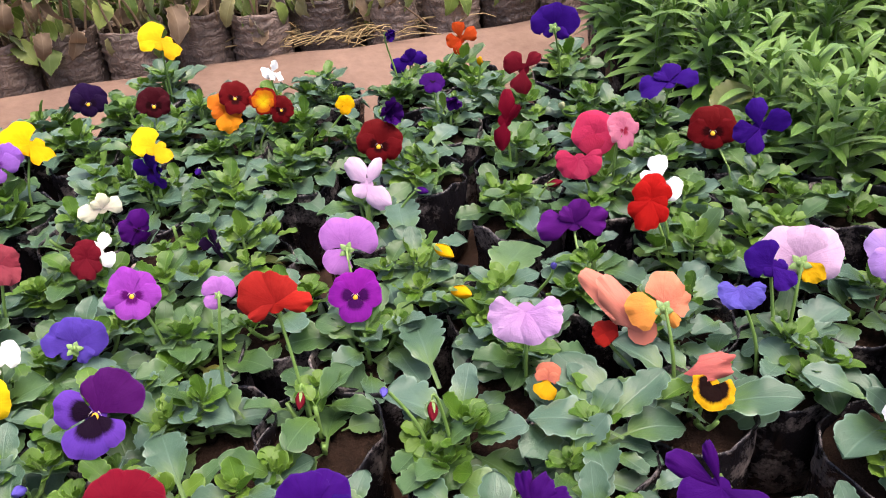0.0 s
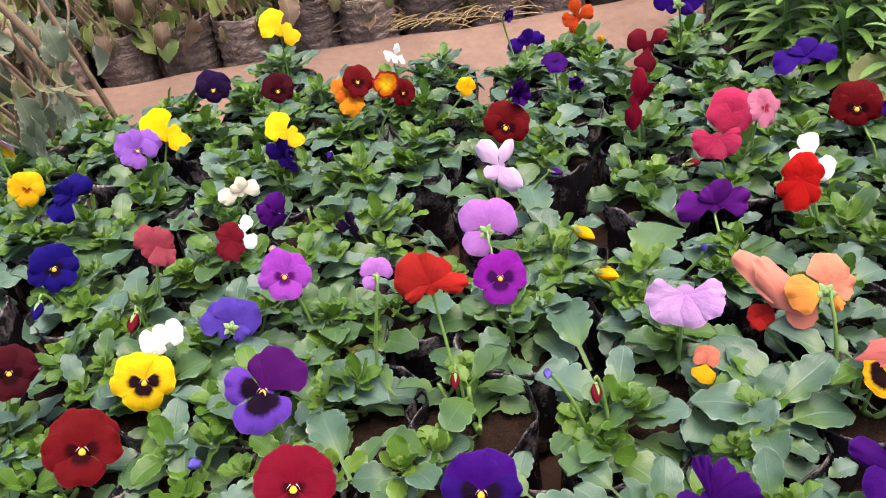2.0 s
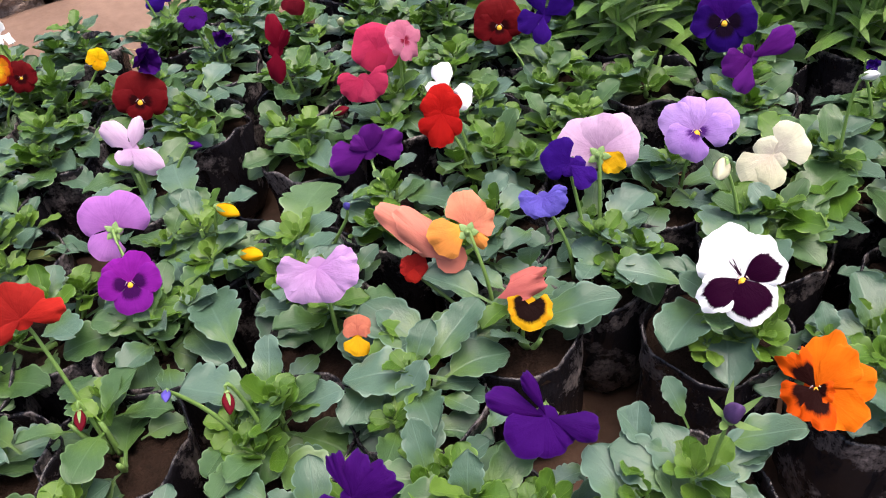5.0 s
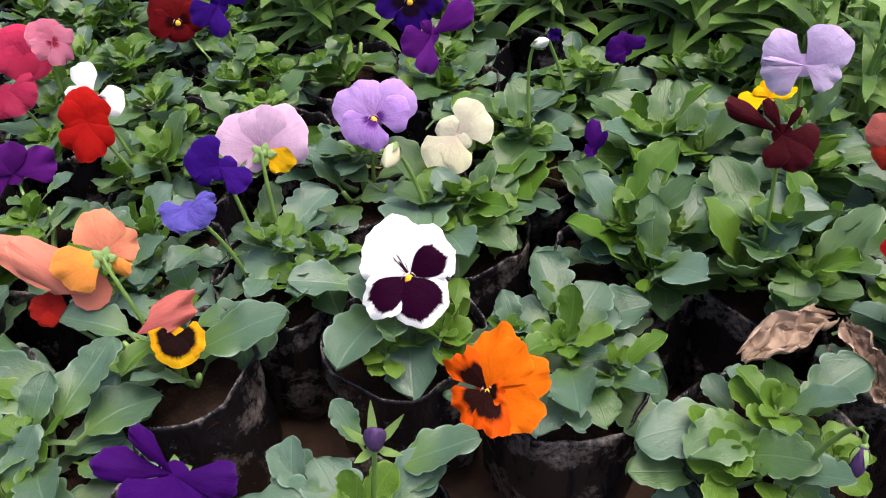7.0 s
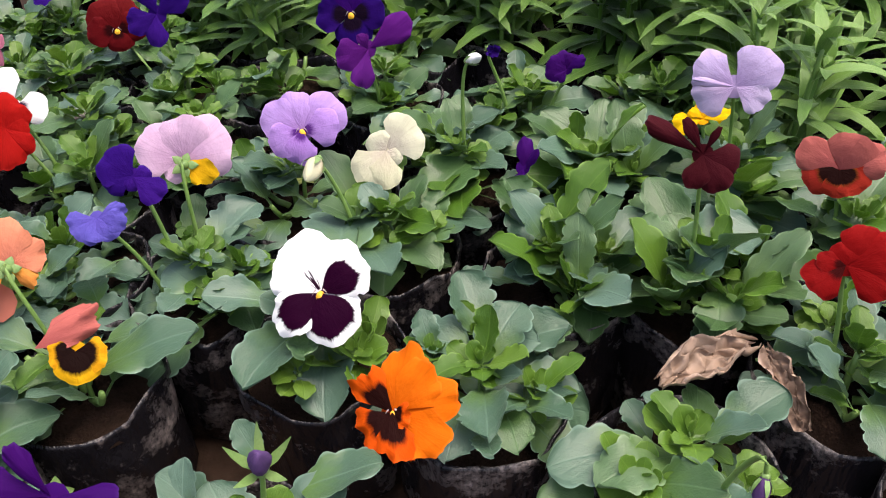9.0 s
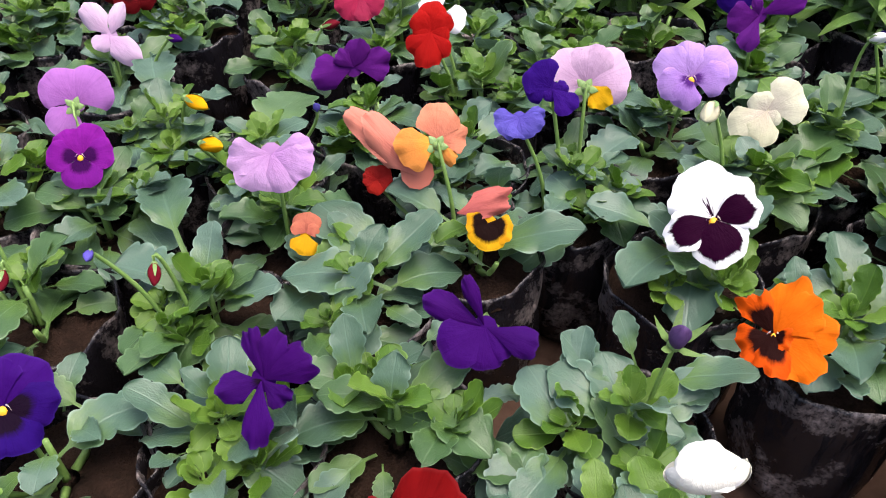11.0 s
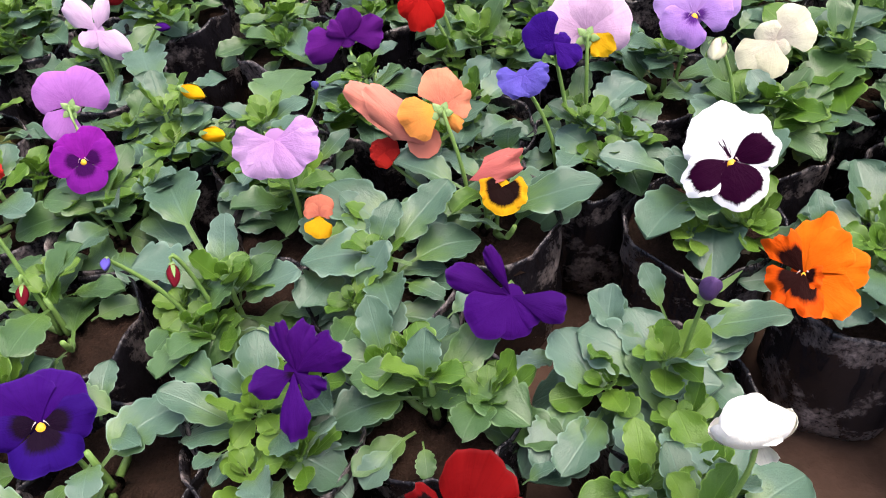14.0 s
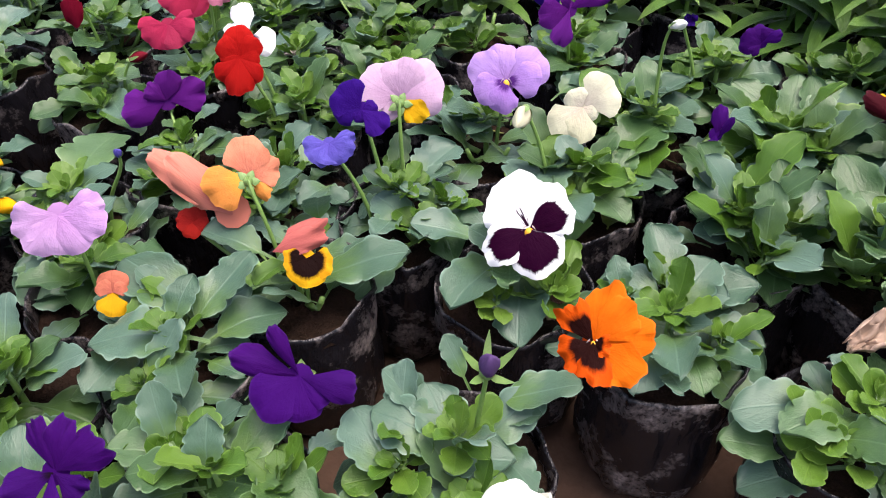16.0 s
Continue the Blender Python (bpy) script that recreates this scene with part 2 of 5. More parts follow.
# ---- mesh helpers ----
def mesh_of(name, verts, faces, mats, uvs=None, smooth=True):
    me = bpy.data.meshes.new(name)
    me.from_pydata([tuple(v) for v in verts], [], faces)
    for mt in (mats if isinstance(mats, (list, tuple)) else [mats]):
        me.materials.append(mt)
    if uvs is not None:
        layer = me.uv_layers.new(name="UVMap")
        for lp in me.loops:
            layer.data[lp.index].uv = uvs[lp.vertex_index]
    me.polygons.foreach_set("use_smooth", [smooth] * len(me.polygons))
    me.update()
    return me


def part(name, me, parent=None, m=None, label=""):
    """One mesh object under a thing or under a part, at the pose m in its parent's space."""
    ob = new(name, me)
    if parent is not None:
        ob.parent = parent
    if m is not None:
        ob.matrix_basis = m
    if label:
        tagged(ob, label)
    return ob


def grid_faces(rows, cols, closed=False):
    out = []
    for i in range(rows - 1):
        for j in range(cols if closed else cols - 1):
            k = (j + 1) % cols
            out.append((i * cols + j, i * cols + k, (i + 1) * cols + k, (i + 1) * cols + j))
    return out


def leaf_mesh(name, mat, seed, petiole=0.25, width=0.5, teeth=6, arch=0.35, cup=0.12, widest=0.55, rows=33, tip=0.6, wave=0.03):
    """A leaf of length 1 along +y that arches down, with a petiole, a folded midrib, a quilted blade and a scalloped margin."""
    rg = random.Random(seed)
    ph, ph2 = rg.uniform(0, 6), rg.uniform(0, 6)
    bend, twist = rg.uniform(-0.12, 0.12), rg.uniform(-0.10, 0.10)
    lop = rg.uniform(0.93, 1.07)
    cols = (-1.0, -0.82, -0.45, 0.0, 0.45, 0.82, 1.0)
    vs, uv = [], []
    for i in range(rows):
        f = i / (rows - 1)
        v = f / 0.12 * petiole if f < 0.12 else petiole + (1 - petiole) * (1 - (1 - (f - 0.12) / 0.88) ** 1.3)
        q = max(0.0, (v - petiole) / (1 - petiole))
        y = math.sin(arch * v * 1.6) / (arch * 1.6) if arch else v
        z = -(1 - math.cos(arch * v * 1.6)) / (arch * 1.6) if arch else 0
        z += 0.018 * math.sin(7.5 * v + ph2) * q
        for s in cols:
            w = 0.024
            if q > 0:
                q2 = q ** (math.log(0.5) / math.log(widest))
                w = width / 2 * max(0.0, 1 - abs(2 * q2 - 1) ** (2.6 if q2 > 0.5 else 2.0)) ** tip
                w *= lop if s > 0 else 2 - lop
                if teeth and abs(s) > 0.5:
                    notch = 1 - abs(math.sin(teeth * math.pi * q + (ph if s > 0 else ph2))) ** 0.55
                    w *= 1 - 0.23 * notch * min(1, q * 4) * (1 if abs(s) == 1 else 0.35)
                w = max(w, 0.024 * (1 - q))
            blade = min(1, 4 * q)
            zz = z + cup * abs(s) ** 1.3 * w * 1.4 + wave * (s * s) * math.sin(9 * v + ph + 2 * s) * blade
            zz += blade * (0.06 * wave * math.sin(44 * (v - 0.45 * abs(s))) * (1 - abs(s)) * 4 * abs(s) + 0.5 * wave * abs(s) ** 3 * math.sin(21 * v + ph2 + 3 * s))
            vs.append((s * w + bend * v * v - twist * zz, y, zz + twist * s * w * q * 2))
            uv.append((0.5 + s * 0.5, v))
    return mesh_of(name, vs, grid_faces(rows, len(cols)), mat, uv)


LEAVES, GREENS = [[leaf_mesh("leaf", mt, 10 + i, petiole=0.20 + 0.03 * (i % 4), width=0.44 + 0.045 * (i % 5), teeth=4 + i % 3, tip=0.58,
                            arch=0.16 + 0.10 * (i % 5), cup=0.10 + 0.09 * (i % 4), widest=0.50 + 0.03 * (i % 4), wave=0.03 + 0.008 * (i % 3)) for i in range(14)] for mt in (LEAF, GREENLEAF)]
YOUNGS = [leaf_mesh("leaf", YOUNG, 40 + i, petiole=0.2, width=0.48 + 0.06 * (i % 3), teeth=4 + i % 2, arch=-0.25 + 0.16 * i, cup=0.28, tip=0.56) for i in range(6)]
OLDS = [leaf_mesh("leaf", OLDLEAF, 50 + i, petiole=0.25, width=0.45, teeth=5, arch=0.6 + 0.2 * i, cup=0.1, wave=0.05) for i in range(2)]


LONGS = [leaf_mesh("leaf", (GREENLEAF, GREENLEAF, YOUNG)[i % 3], 70 + i, petiole=0.22, width=0.38 + 0.04 * (i % 3), teeth=5 + i % 2, arch=0.1 + 0.1 * (i % 4), cup=0.2, widest=0.53, tip=0.6) for i in range(6)]


def lean_matrix(az, el, length, roll=0.0):
    """Turns a leaf along +y to the azimuth az, raises its tip by el degrees and scales it to length."""
    return Matrix.Rotation(radians(az), 4, "Z") @ Matrix.Rotation(radians(el), 4, "X") @ Matrix.Rotation(radians(roll), 4, "Y") @ Matrix.Diagonal((length, length, length, 1))


def tuft_mesh(seed):
    """A shoot tip: a dozen small crowded leaves."""
    rg = random.Random(seed)
    vs, fs, uv = [], [], []
    small = [leaf_mesh("leaf", YOUNG, 200 + seed * 5 + q, petiole=0.24, width=0.54 + 0.07 * q, teeth=3, arch=-0.2 + 0.3 * q, cup=0.18, rows=19, tip=0.5) for q in range(3)]
    for k in range(11):
        me = small[k % 3]
        o = len(vs)
        f = k / 10
        m = Matrix.Translation((0, 0, -0.010 * f)) @ lean_matrix(137.5 * k + rg.uniform(-25, 25), 74 - 62 * f + rg.uniform(-16, 16), 0.011 + 0.020 * f * rg.uniform(0.55, 1.3), rg.uniform(-30, 30))
        table = {lp.vertex_index: tuple(me.uv_layers[0].data[lp.index].uv) for lp in me.loops}
        for v in me.vertices:
            vs.append(m @ v.co)
            uv.append(table[v.index])
        fs += [tuple(o + q for q in p.vertices) for p in me.polygons]
    return mesh_of("leaf_tuft", vs, fs, YOUNG, uv)


TUFTS = [tuft_mesh(i) for i in range(6)]


def bag_mesh(name, mat, seed, r=0.055, h=0.13, wrinkle=0.0):
    """A filled plastic growing bag: crumpled wall, creased foot and a folded, uneven lip."""
    rg = random.Random(seed)
    off = Vector((rg.uniform(0, 50), rg.uniform(0, 50), 0))
    n = 36
    prof = [(0.80, 0.0), (0.93, 0.012), (1.0, 0.03), (1.01, 0.055), (1.0, 0.08), (1.02, 0.1), (1.0, h - 0.014), (1.02, h - 0.006), (1.0, h - 0.002), (0.97, h - 0.004), (0.95, h - 0.014), (0.94, h - 0.03)]
    if wrinkle:
        prof = [(0.80, 0.0), (0.93, 0.012)] + [(1.0 + 0.01 * (i % 2), 0.02 + (h - 0.035) * i / 19) for i in range(20)] + prof[6:]
    body = len(prof) - 6
    vs = []
    for k, (f, z) in enumerate(prof):
        for j in range(n):
            a = 2 * math.pi * j / n
            p = Vector((math.cos(a) * 2.2, math.sin(a) * 2.2, z * 18)) + off
            g = noise.noise(p) * 0.07 + noise.noise(p * 2.7) * 0.05 + noise.noise(p * 6.1) * 0.022
            fold = 0.03 * math.sin(7 * a + seed) * (1 if k >= body else 0.4)
            zz = z + (noise.noise(Vector((math.cos(a) * 1.7, math.sin(a) * 1.7, 3)) + off) * 0.012 if k >= body else 0)
            if wrinkle and 1 < k < body:
                g += wrinkle * (math.sin(z * 330 + 3.0 * noise.noise(p * 0.6)) + 1.5 * noise.noise(Vector((p.x, p.y, z * 150))))
            rr = r * (f + g + fold)
            vs.append((rr * math.cos(a), rr * math.sin(a), max(zz, 0.0)))
    return mesh_of(name, vs, grid_faces(len(prof), n, True) + [tuple(range(n - 1, -1, -1))], mat)


def soil_mesh(name, seed, r=0.0535, z=0.111):
    rg = random.Random(seed)
    off = Vector((rg.uniform(0, 50), rg.uniform(0, 50), 0))
    rings, n = 8, 30
    vs = [(0, 0, z + 0.005)]
    for i in range(1, rings):
        for j in range(n):
            a = 2 * math.pi * j / n
            q = i / (rings - 1) * r
            p = Vector((math.cos(a) * q * 90, math.sin(a) * q * 90, 0)) + off
            vs.append((q * math.cos(a), q * math.sin(a), z + 0.005 * noise.noise(p) + 0.003 * noise.noise(p * 2.5) + 0.004 * (1 - i / rings)))
    fs = [(0, 1 + j, 1 + (j + 1) % n) for j in range(n)]
    fs += [(1 + a, 1 + b, 1 + c, 1 + d) for a, b, c, d in [(q[0], q[3], q[2], q[1]) for q in grid_faces(rings - 1, n, True)]]
    fs = [f if len(f) == 3 else tuple(reversed(f)) for f in fs]
    return mesh_of(name, vs, fs, SOIL)


BAGS = [bag_mesh("grow_bag", BAG, i, 0.0552 + 0.0012 * (i % 3)) for i in range(8)]
SOILS = [soil_mesh("soil", i) for i in range(5)]


def tube_mesh(name, mat, pts, r0, r1, sides=6):
    vs = []
    pts = [Vector(p) for p in pts]
    for i, p in enumerate(pts):
        d = (pts[min(i + 1, len(pts) - 1)] - pts[max(i - 1, 0)]).normalized()
        a = d.orthogonal().normalized()
        b = d.cross(a)
        r = r0 + (r1 - r0) * i / (len(pts) - 1)
        for j in range(sides):
            an = 2 * math.pi * j / sides
            vs.append(p + (a * math.cos(an) + b * math.sin(an)) * r)
    n = len(pts)
    fs = grid_faces(n, sides, True) + [tuple(range(sides - 1, -1, -1)), tuple(range((n - 1) * sides, n * sides))]
    return mesh_of(name, vs, fs, mat)


def curve_points(p0, p1, p2, p3, n=9):
    p0, p1, p2, p3 = map(Vector, (p0, p1, p2, p3))
    return [p0 * (1 - s) ** 3 + p1 * 3 * s * (1 - s) ** 2 + p2 * 3 * s * s * (1 - s) + p3 * s ** 3 for s in [i / (n - 1) for i in range(n)]]


# ---- pansy flowers ----
INK = (0.012, 0.004, 0.016)
# upper petals, side petals, lower petal, blotch, blotch reach, rim, centre, eye
KINDS = {
    "blueface": ("violet-blue", (0.0454, 0.0029, 0.1646), (0.0269, 0.0025, 0.1424), (0.0269, 0.0034, 0.1646), INK, 0.52, None, None, True),
    "violet": ("deep violet", (0.0487, 0.0025, 0.1265), (0.0420, 0.0025, 0.1204), (0.0512, 0.0029, 0.1479), INK, 0.20, None, None, False),
    "violetblue": ("blue-violet", (0.0370, 0.0050, 0.1965), (0.0370, 0.0050, 0.1831), (0.0470, 0.0067, 0.2159), INK, 0.22, None, None, False),
    "blue": ("royal blue", (0.0125, 0.0055, 0.1637), (0.0125, 0.0055, 0.1442), (0.0151, 0.0067, 0.1831), INK, 0.35, None, None, True),
    "purple": ("purple", (0.0748, 0.0042, 0.1575), (0.0680, 0.0042, 0.1442), (0.0874, 0.0063, 0.1831), INK, 0.2, None, None, False),
    "violetred": ("red-violet", (0.118, 0.010, 0.200), (0.111, 0.010, 0.185), (0.133, 0.015, 0.222), INK, 0.15, None, None, False),
    "purpleface": ("purple", (0.0723, 0.0051, 0.1062), (0.1360, 0.0467, 0.3910), (0.1275, 0.0467, 0.3910), INK, 0.60, None, None, True),
    "magenta": ("magenta-purple", (0.2700, 0.0140, 0.3240), (0.2430, 0.0126, 0.3060), (0.2340, 0.0140, 0.3060), (0.055, 0.004, 0.085), 0.50, None, None, True),
    "magentapale": ("magenta-violet", (0.350, 0.055, 0.450), (0.350, 0.058, 0.450), (0.370, 0.068, 0.470), (0.10, 0.004, 0.12), 0.36, None, None, True),
    "mauve": ("mauve", (0.48, 0.18, 0.56), (0.48, 0.19, 0.56), (0.50, 0.22, 0.58), None, 0, None, None, False),
    "bluemauve": ("blue-mauve", (0.095, 0.050, 0.38), (0.10, 0.060, 0.40), (0.10, 0.060, 0.40), INK, 0.15, None, None, False),
    "bluelil": ("blue-lilac", (0.16, 0.13, 0.58), (0.15, 0.12, 0.55), (0.15, 0.12, 0.55), None, 0, None, None, False),
    "lilac": ("lilac", (0.580, 0.360, 0.800), (0.540, 0.310, 0.780), (0.500, 0.270, 0.740), (0.13, 0.03, 0.26), 0.30, None, None, True),
    "lilacface": ("violet-lilac", (0.322, 0.123, 0.560), (0.345, 0.142, 0.580), (0.368, 0.142, 0.580), (0.13, 0.02, 0.22), 0.24, None, None, True),
    "lilacpale": ("pale lilac", (0.708, 0.420, 0.740), (0.684, 0.380, 0.740), (0.708, 0.400, 0.740), None, 0, None, None, False),
    "lavender": ("pale lavender", (0.638, 0.500, 0.800), (0.682, 0.550, 0.820), (0.638, 0.500, 0.800), None, 0, None, None, False),
    "pinkpale": ("pale pink", (0.84, 0.60, 0.80), (0.82, 0.57, 0.80), (0.82, 0.55, 0.80), None, 0, None, None, False),
    "pinklilac": ("pink-lilac", (0.76, 0.50, 0.70), (0.74, 0.48, 0.70), (0.90, 0.50, 0.01), None, 0, None, None, False),
    "rose": ("rose pink", (0.64, 0.042, 0.120), (0.60, 0.038, 0.110), (0.54, 0.032, 0.09), None, 0, None, None, False),
    "rosedark": ("deep rose", (0.48, 0.03, 0.09), (0.46, 0.03, 0.09), (0.48, 0.04, 0.10), None, 0, None, None, False),
    "rosepale": ("pale rose", (0.60, 0.17, 0.26), (0.60, 0.19, 0.28), (0.62, 0.20, 0.30), (0.3, 0.02, 0.05), 0.25, None, None, False),
    "crimson": ("crimson", (0.2021, 0.0038, 0.0185), (0.1890, 0.0038, 0.0185), (0.2021, 0.0043, 0.0208), (0.05, 0.002, 0.005), 0.26, None, None, True),
    "crimsondark": ("dark crimson", (0.1662, 0.0068, 0.0167), (0.1584, 0.0068, 0.0167), (0.1828, 0.0087, 0.0196), None, 0, None, None, False),
    "marpink": ("dusky red", (0.34, 0.055, 0.075), (0.30, 0.04, 0.06), (0.34, 0.06, 0.08), None, 0, None, None, False),
    "maroon": ("maroon", (0.1476, 0.0056, 0.0072), (0.1380, 0.0040, 0.0064), (0.1380, 0.0040, 0.0064), (0.03, 0.002, 0.003), 0.40, None, None, True),
    "darkmaroon": ("dark maroon", (0.0600, 0.0048, 0.0096), (0.0560, 0.0040, 0.0088), (0.0560, 0.0040, 0.0080), (0.018, 0.002, 0.003), 0.45, None, None, True),
    "redblack": ("dark red", (0.1997, 0.0025, 0.0030), (0.1692, 0.0020, 0.0030), (0.1552, 0.0020, 0.0030), (0.010, 0.002, 0.003), 0.88, None, None, True),
    "deepred": ("glossy dark red", (0.30, 0.005, 0.005), (0.27, 0.005, 0.005), (0.28, 0.006, 0.005), (0.05, 0.003, 0.003), 0.40, None, None, False),
    "redplain": ("scarlet red", (0.50, 0.010, 0.007), (0.46, 0.009, 0.007), (0.47, 0.010, 0.007), (0.09, 0.004, 0.004), 0.24, None, None, False),
    "red": ("red", (0.3780, 0.0192, 0.0141), (0.3600, 0.0166, 0.0128), (0.4680, 0.0224, 0.0141), None, 0, None, None, False),
    "faded": ("faded crimson", (0.2860, 0.0126, 0.0495), (0.3080, 0.0270, 0.0660), (0.3740, 0.0810, 0.1210), None, 0, None, None, False),
    "black": ("nearly black", (0.020, 0.006, 0.035), (0.020, 0.006, 0.035), (0.025, 0.008, 0.040), None, 0, None, None, False),
    "blackviolet": ("black-violet", (0.0196, 0.0056, 0.0455), (0.0154, 0.0042, 0.0350), (0.0154, 0.0042, 0.0350), INK, 0.4, None, None, True),
    "yellowplain": ("bright yellow", (1.0, 0.60, 0.004), (1.0, 0.54, 0.004), (1.0, 0.48, 0.004), None, 0, None, None, False),
    "yellow": ("golden yellow", (0.88, 0.60, 0.010), (0.86, 0.50, 0.010), (0.86, 0.48, 0.010), (0.30, 0.05, 0.0), 0.22, None, None, False),
    "yellowface": ("yellow", (0.88, 0.62, 0.010), (0.86, 0.56, 0.010), (0.86, 0.56, 0.010), (0.020, 0.006, 0.008), 0.48, None, None, True),
    "orange": ("orange", (0.88, 0.170, 0.004), (0.84, 0.105, 0.003), (0.80, 0.095, 0.003), (0.022, 0.005, 0.004), 0.68, None, None, True),
    "orangered": ("orange-red", (0.62, 0.075, 0.012), (0.62, 0.07, 0.012), (0.60, 0.06, 0.012), (0.75, 0.4, 0.02), 0.3, None, None, False),
    "orangebrown": ("orange", (0.70, 0.19, 0.015), (0.66, 0.15, 0.012), (0.78, 0.27, 0.012), None, 0, None, None, False),
    "fire": ("orange and red", (0.76, 0.22, 0.008), (0.72, 0.17, 0.008), (0.74, 0.17, 0.008), None, 0, (0.32, 0.014, 0.01), (0.88, 0.58, 0.012), False),
    "peach": ("peach", (0.86, 0.300, 0.170), (0.90, 0.330, 0.070), (0.88, 0.50, 0.02), None, 0, None, (0.84, 0.42, 0.06), False),
    "salmon": ("salmon", (0.84, 0.285, 0.200), (0.84, 0.30, 0.20), (0.82, 0.28, 0.18), None, 0, None, None, False),
    "yelsalmon": ("salmon and yellow", (0.72, 0.22, 0.13), (0.72, 0.22, 0.13), (0.86, 0.45, 0.010), None, 0, None, None, False),
    "tricolor": ("salmon, yellow and black", (0.58, 0.155, 0.130), (0.86, 0.40, 0.010), (0.90, 0.48, 0.010), (0.014, 0.005, 0.004), 0.72, None, None, False),
    "browntri": ("brick-red and yellow", (0.50, 0.130, 0.110), (0.40, 0.030, 0.018), (0.46, 0.035, 0.018), (0.020, 0.005, 0.004), 0.58, None, (0.78, 0.32, 0.01), False),
    "whiteface": ("white and dark purple", (0.90, 0.89, 0.88), (0.90, 0.89, 0.88), (0.90, 0.89, 0.88), (0.026, 0.001, 0.018), 0.86, None, None, True),
    "whiteblotch": ("white and purple", (0.84, 0.83, 0.84), (0.84, 0.83, 0.84), (0.84, 0.83, 0.84), (0.040, 0.008, 0.060), 0.42, None, None, True),
    "white": ("white", (0.84, 0.84, 0.82), (0.84, 0.84, 0.82), (0.84, 0.84, 0.82), None, 0, None, None, False),
    "whitecream": ("creamy white", (0.85, 0.84, 0.76), (0.84, 0.83, 0.72), (0.84, 0.82, 0.68), None, 0, None, None, False),
    "winged": ("white and purple", (0.86, 0.85, 0.86), (0.86, 0.85, 0.86), (0.14, 0.014, 0.25), (0.040, 0.008, 0.060), 0.50, None, None, True),
    "cream": ("cream", (0.82, 0.80, 0.58), (0.82, 0.80, 0.56), (0.82, 0.80, 0.54), None, 0, None, None, False),
    "creamgreen": ("cream-green", (0.72, 0.74, 0.40), (0.72, 0.74, 0.40), (0.72, 0.74, 0.42), None, 0, None, None, False),
    "purplegrey": ("dusky purple", (0.13, 0.07, 0.20), (0.13, 0.07, 0.20), (0.13, 0.07, 0.20), None, 0, None, None, False),
}


def petal_mesh(mat, length, half, rg, curl=0.1, ruffle=0.05, notch=0.0, lift=0.0, base=0.02, rows=10, cols=21, fold=0.0):
    """A petal that fans out along +y from the flower's middle, in the plane z = 0, with a wavy margin."""
    ph, ph2 = rg.uniform(0, 6.3), rg.uniform(0, 6.3)
    vs, uv = [], []
    for i in range(rows):
        r = i / (rows - 1)
        for j in range(cols):
            s = 2 * j / (cols - 1) - 1
            a = s * half * (0.84 + 0.16 * r)
            shape = 1 - 0.26 * abs(s) ** 2.8 - 0.05 * s * s
            rim = 1 + ruffle * 0.6 * math.sin(4 * s + ph) + ruffle * 0.28 * math.sin(11 * s + ph2) + ruffle * 0.12 * math.sin(27 * s + ph) - notch * math.exp(-(s / 0.16) ** 2)
            q = length * (base + (1 - base) * r) * (1 + (shape * rim - 1) * r)
            x, y = math.sin(a) * q, math.cos(a) * q
            z = lift * length + curl * length * r * r + ruffle * length * 0.85 * r ** 4 * math.sin(3.6 * s + ph2) + ruffle * length * 0.5 * r ** 8 * math.sin(9 * s + ph)
            z += ruffle * length * 0.3 * r ** 12 * math.sin(16 * s + 2 * ph2) - 0.10 * length * r ** 6
            z += fold * abs(s) * length * r + 0.05 * length * math.sin(math.pi * r) * (1 - 0.8 * s * s) + 0.025 * length * r * r * math.cos(2.2 * s + ph)
            vs.append((x, y, z))
            uv.append((0.5 + 0.5 * s, r))
    return mesh_of("petal", vs, grid_faces(rows, cols), mat, uv)


def calyx_mesh(rg, size, furled=False, star=False):
    """Five pointed sepals round a small green receptacle with a spur, behind the petals."""
    vs, fs = [], []
    n = 8
    for k, (r, z) in enumerate(((0.0, 0.0), (0.10, -0.02), (0.13, -0.12), (0.07, -0.22), (0.0, -0.25))):
        for j in range(n):
            a = 2 * math.pi * j / n
            vs.append((r * size * math.cos(a), r * size * math.sin(a), z * size))
    fs += grid_faces(5, n, True)
    for k in range(5):
        a = 2 * math.pi * k / 5 + rg.uniform(-0.2, 0.2)
        o = len(vs)
        ln = (rg.uniform(0.30, 0.42) if furled else rg.uniform(0.20, 0.28)) * size
        for q, w in ((0.08, 0.06), (0.35, 0.075), (0.7, 0.05), (1.0, 0.006)) if furled else ((0.08, 0.07), (0.35, 0.11), (0.7, 0.07), (1.0, 0.008)):
            for s in (-1, 0, 1):
                rr = 0.08 * size + ln * q
                zz = -0.10 * size + 0.02 * size * q - (0.03 * size if s == 0 else 0)
                if furled:
                    rr, zz = (0.10 + 0.20 * math.sin(1.9 * q)) * size, -0.08 * size + ln * 1.5 * q
                    if star:
                        rr, zz = (0.09 + 0.42 * q) * size, (-0.06 + 0.34 * q * q + 0.16 * q) * size
                vs.append((rr * math.cos(a) - s * w * size * math.sin(a), rr * math.sin(a) + s * w * size * math.cos(a), zz))
        fs += [tuple(o + i for i in f) for f in grid_faces(4, 3)]
    if not furled:
        vs = [(v[0], v[1], v[2] - 0.16 * size) for v in vs]
    return mesh_of("flower", vs, fs, SEPAL)


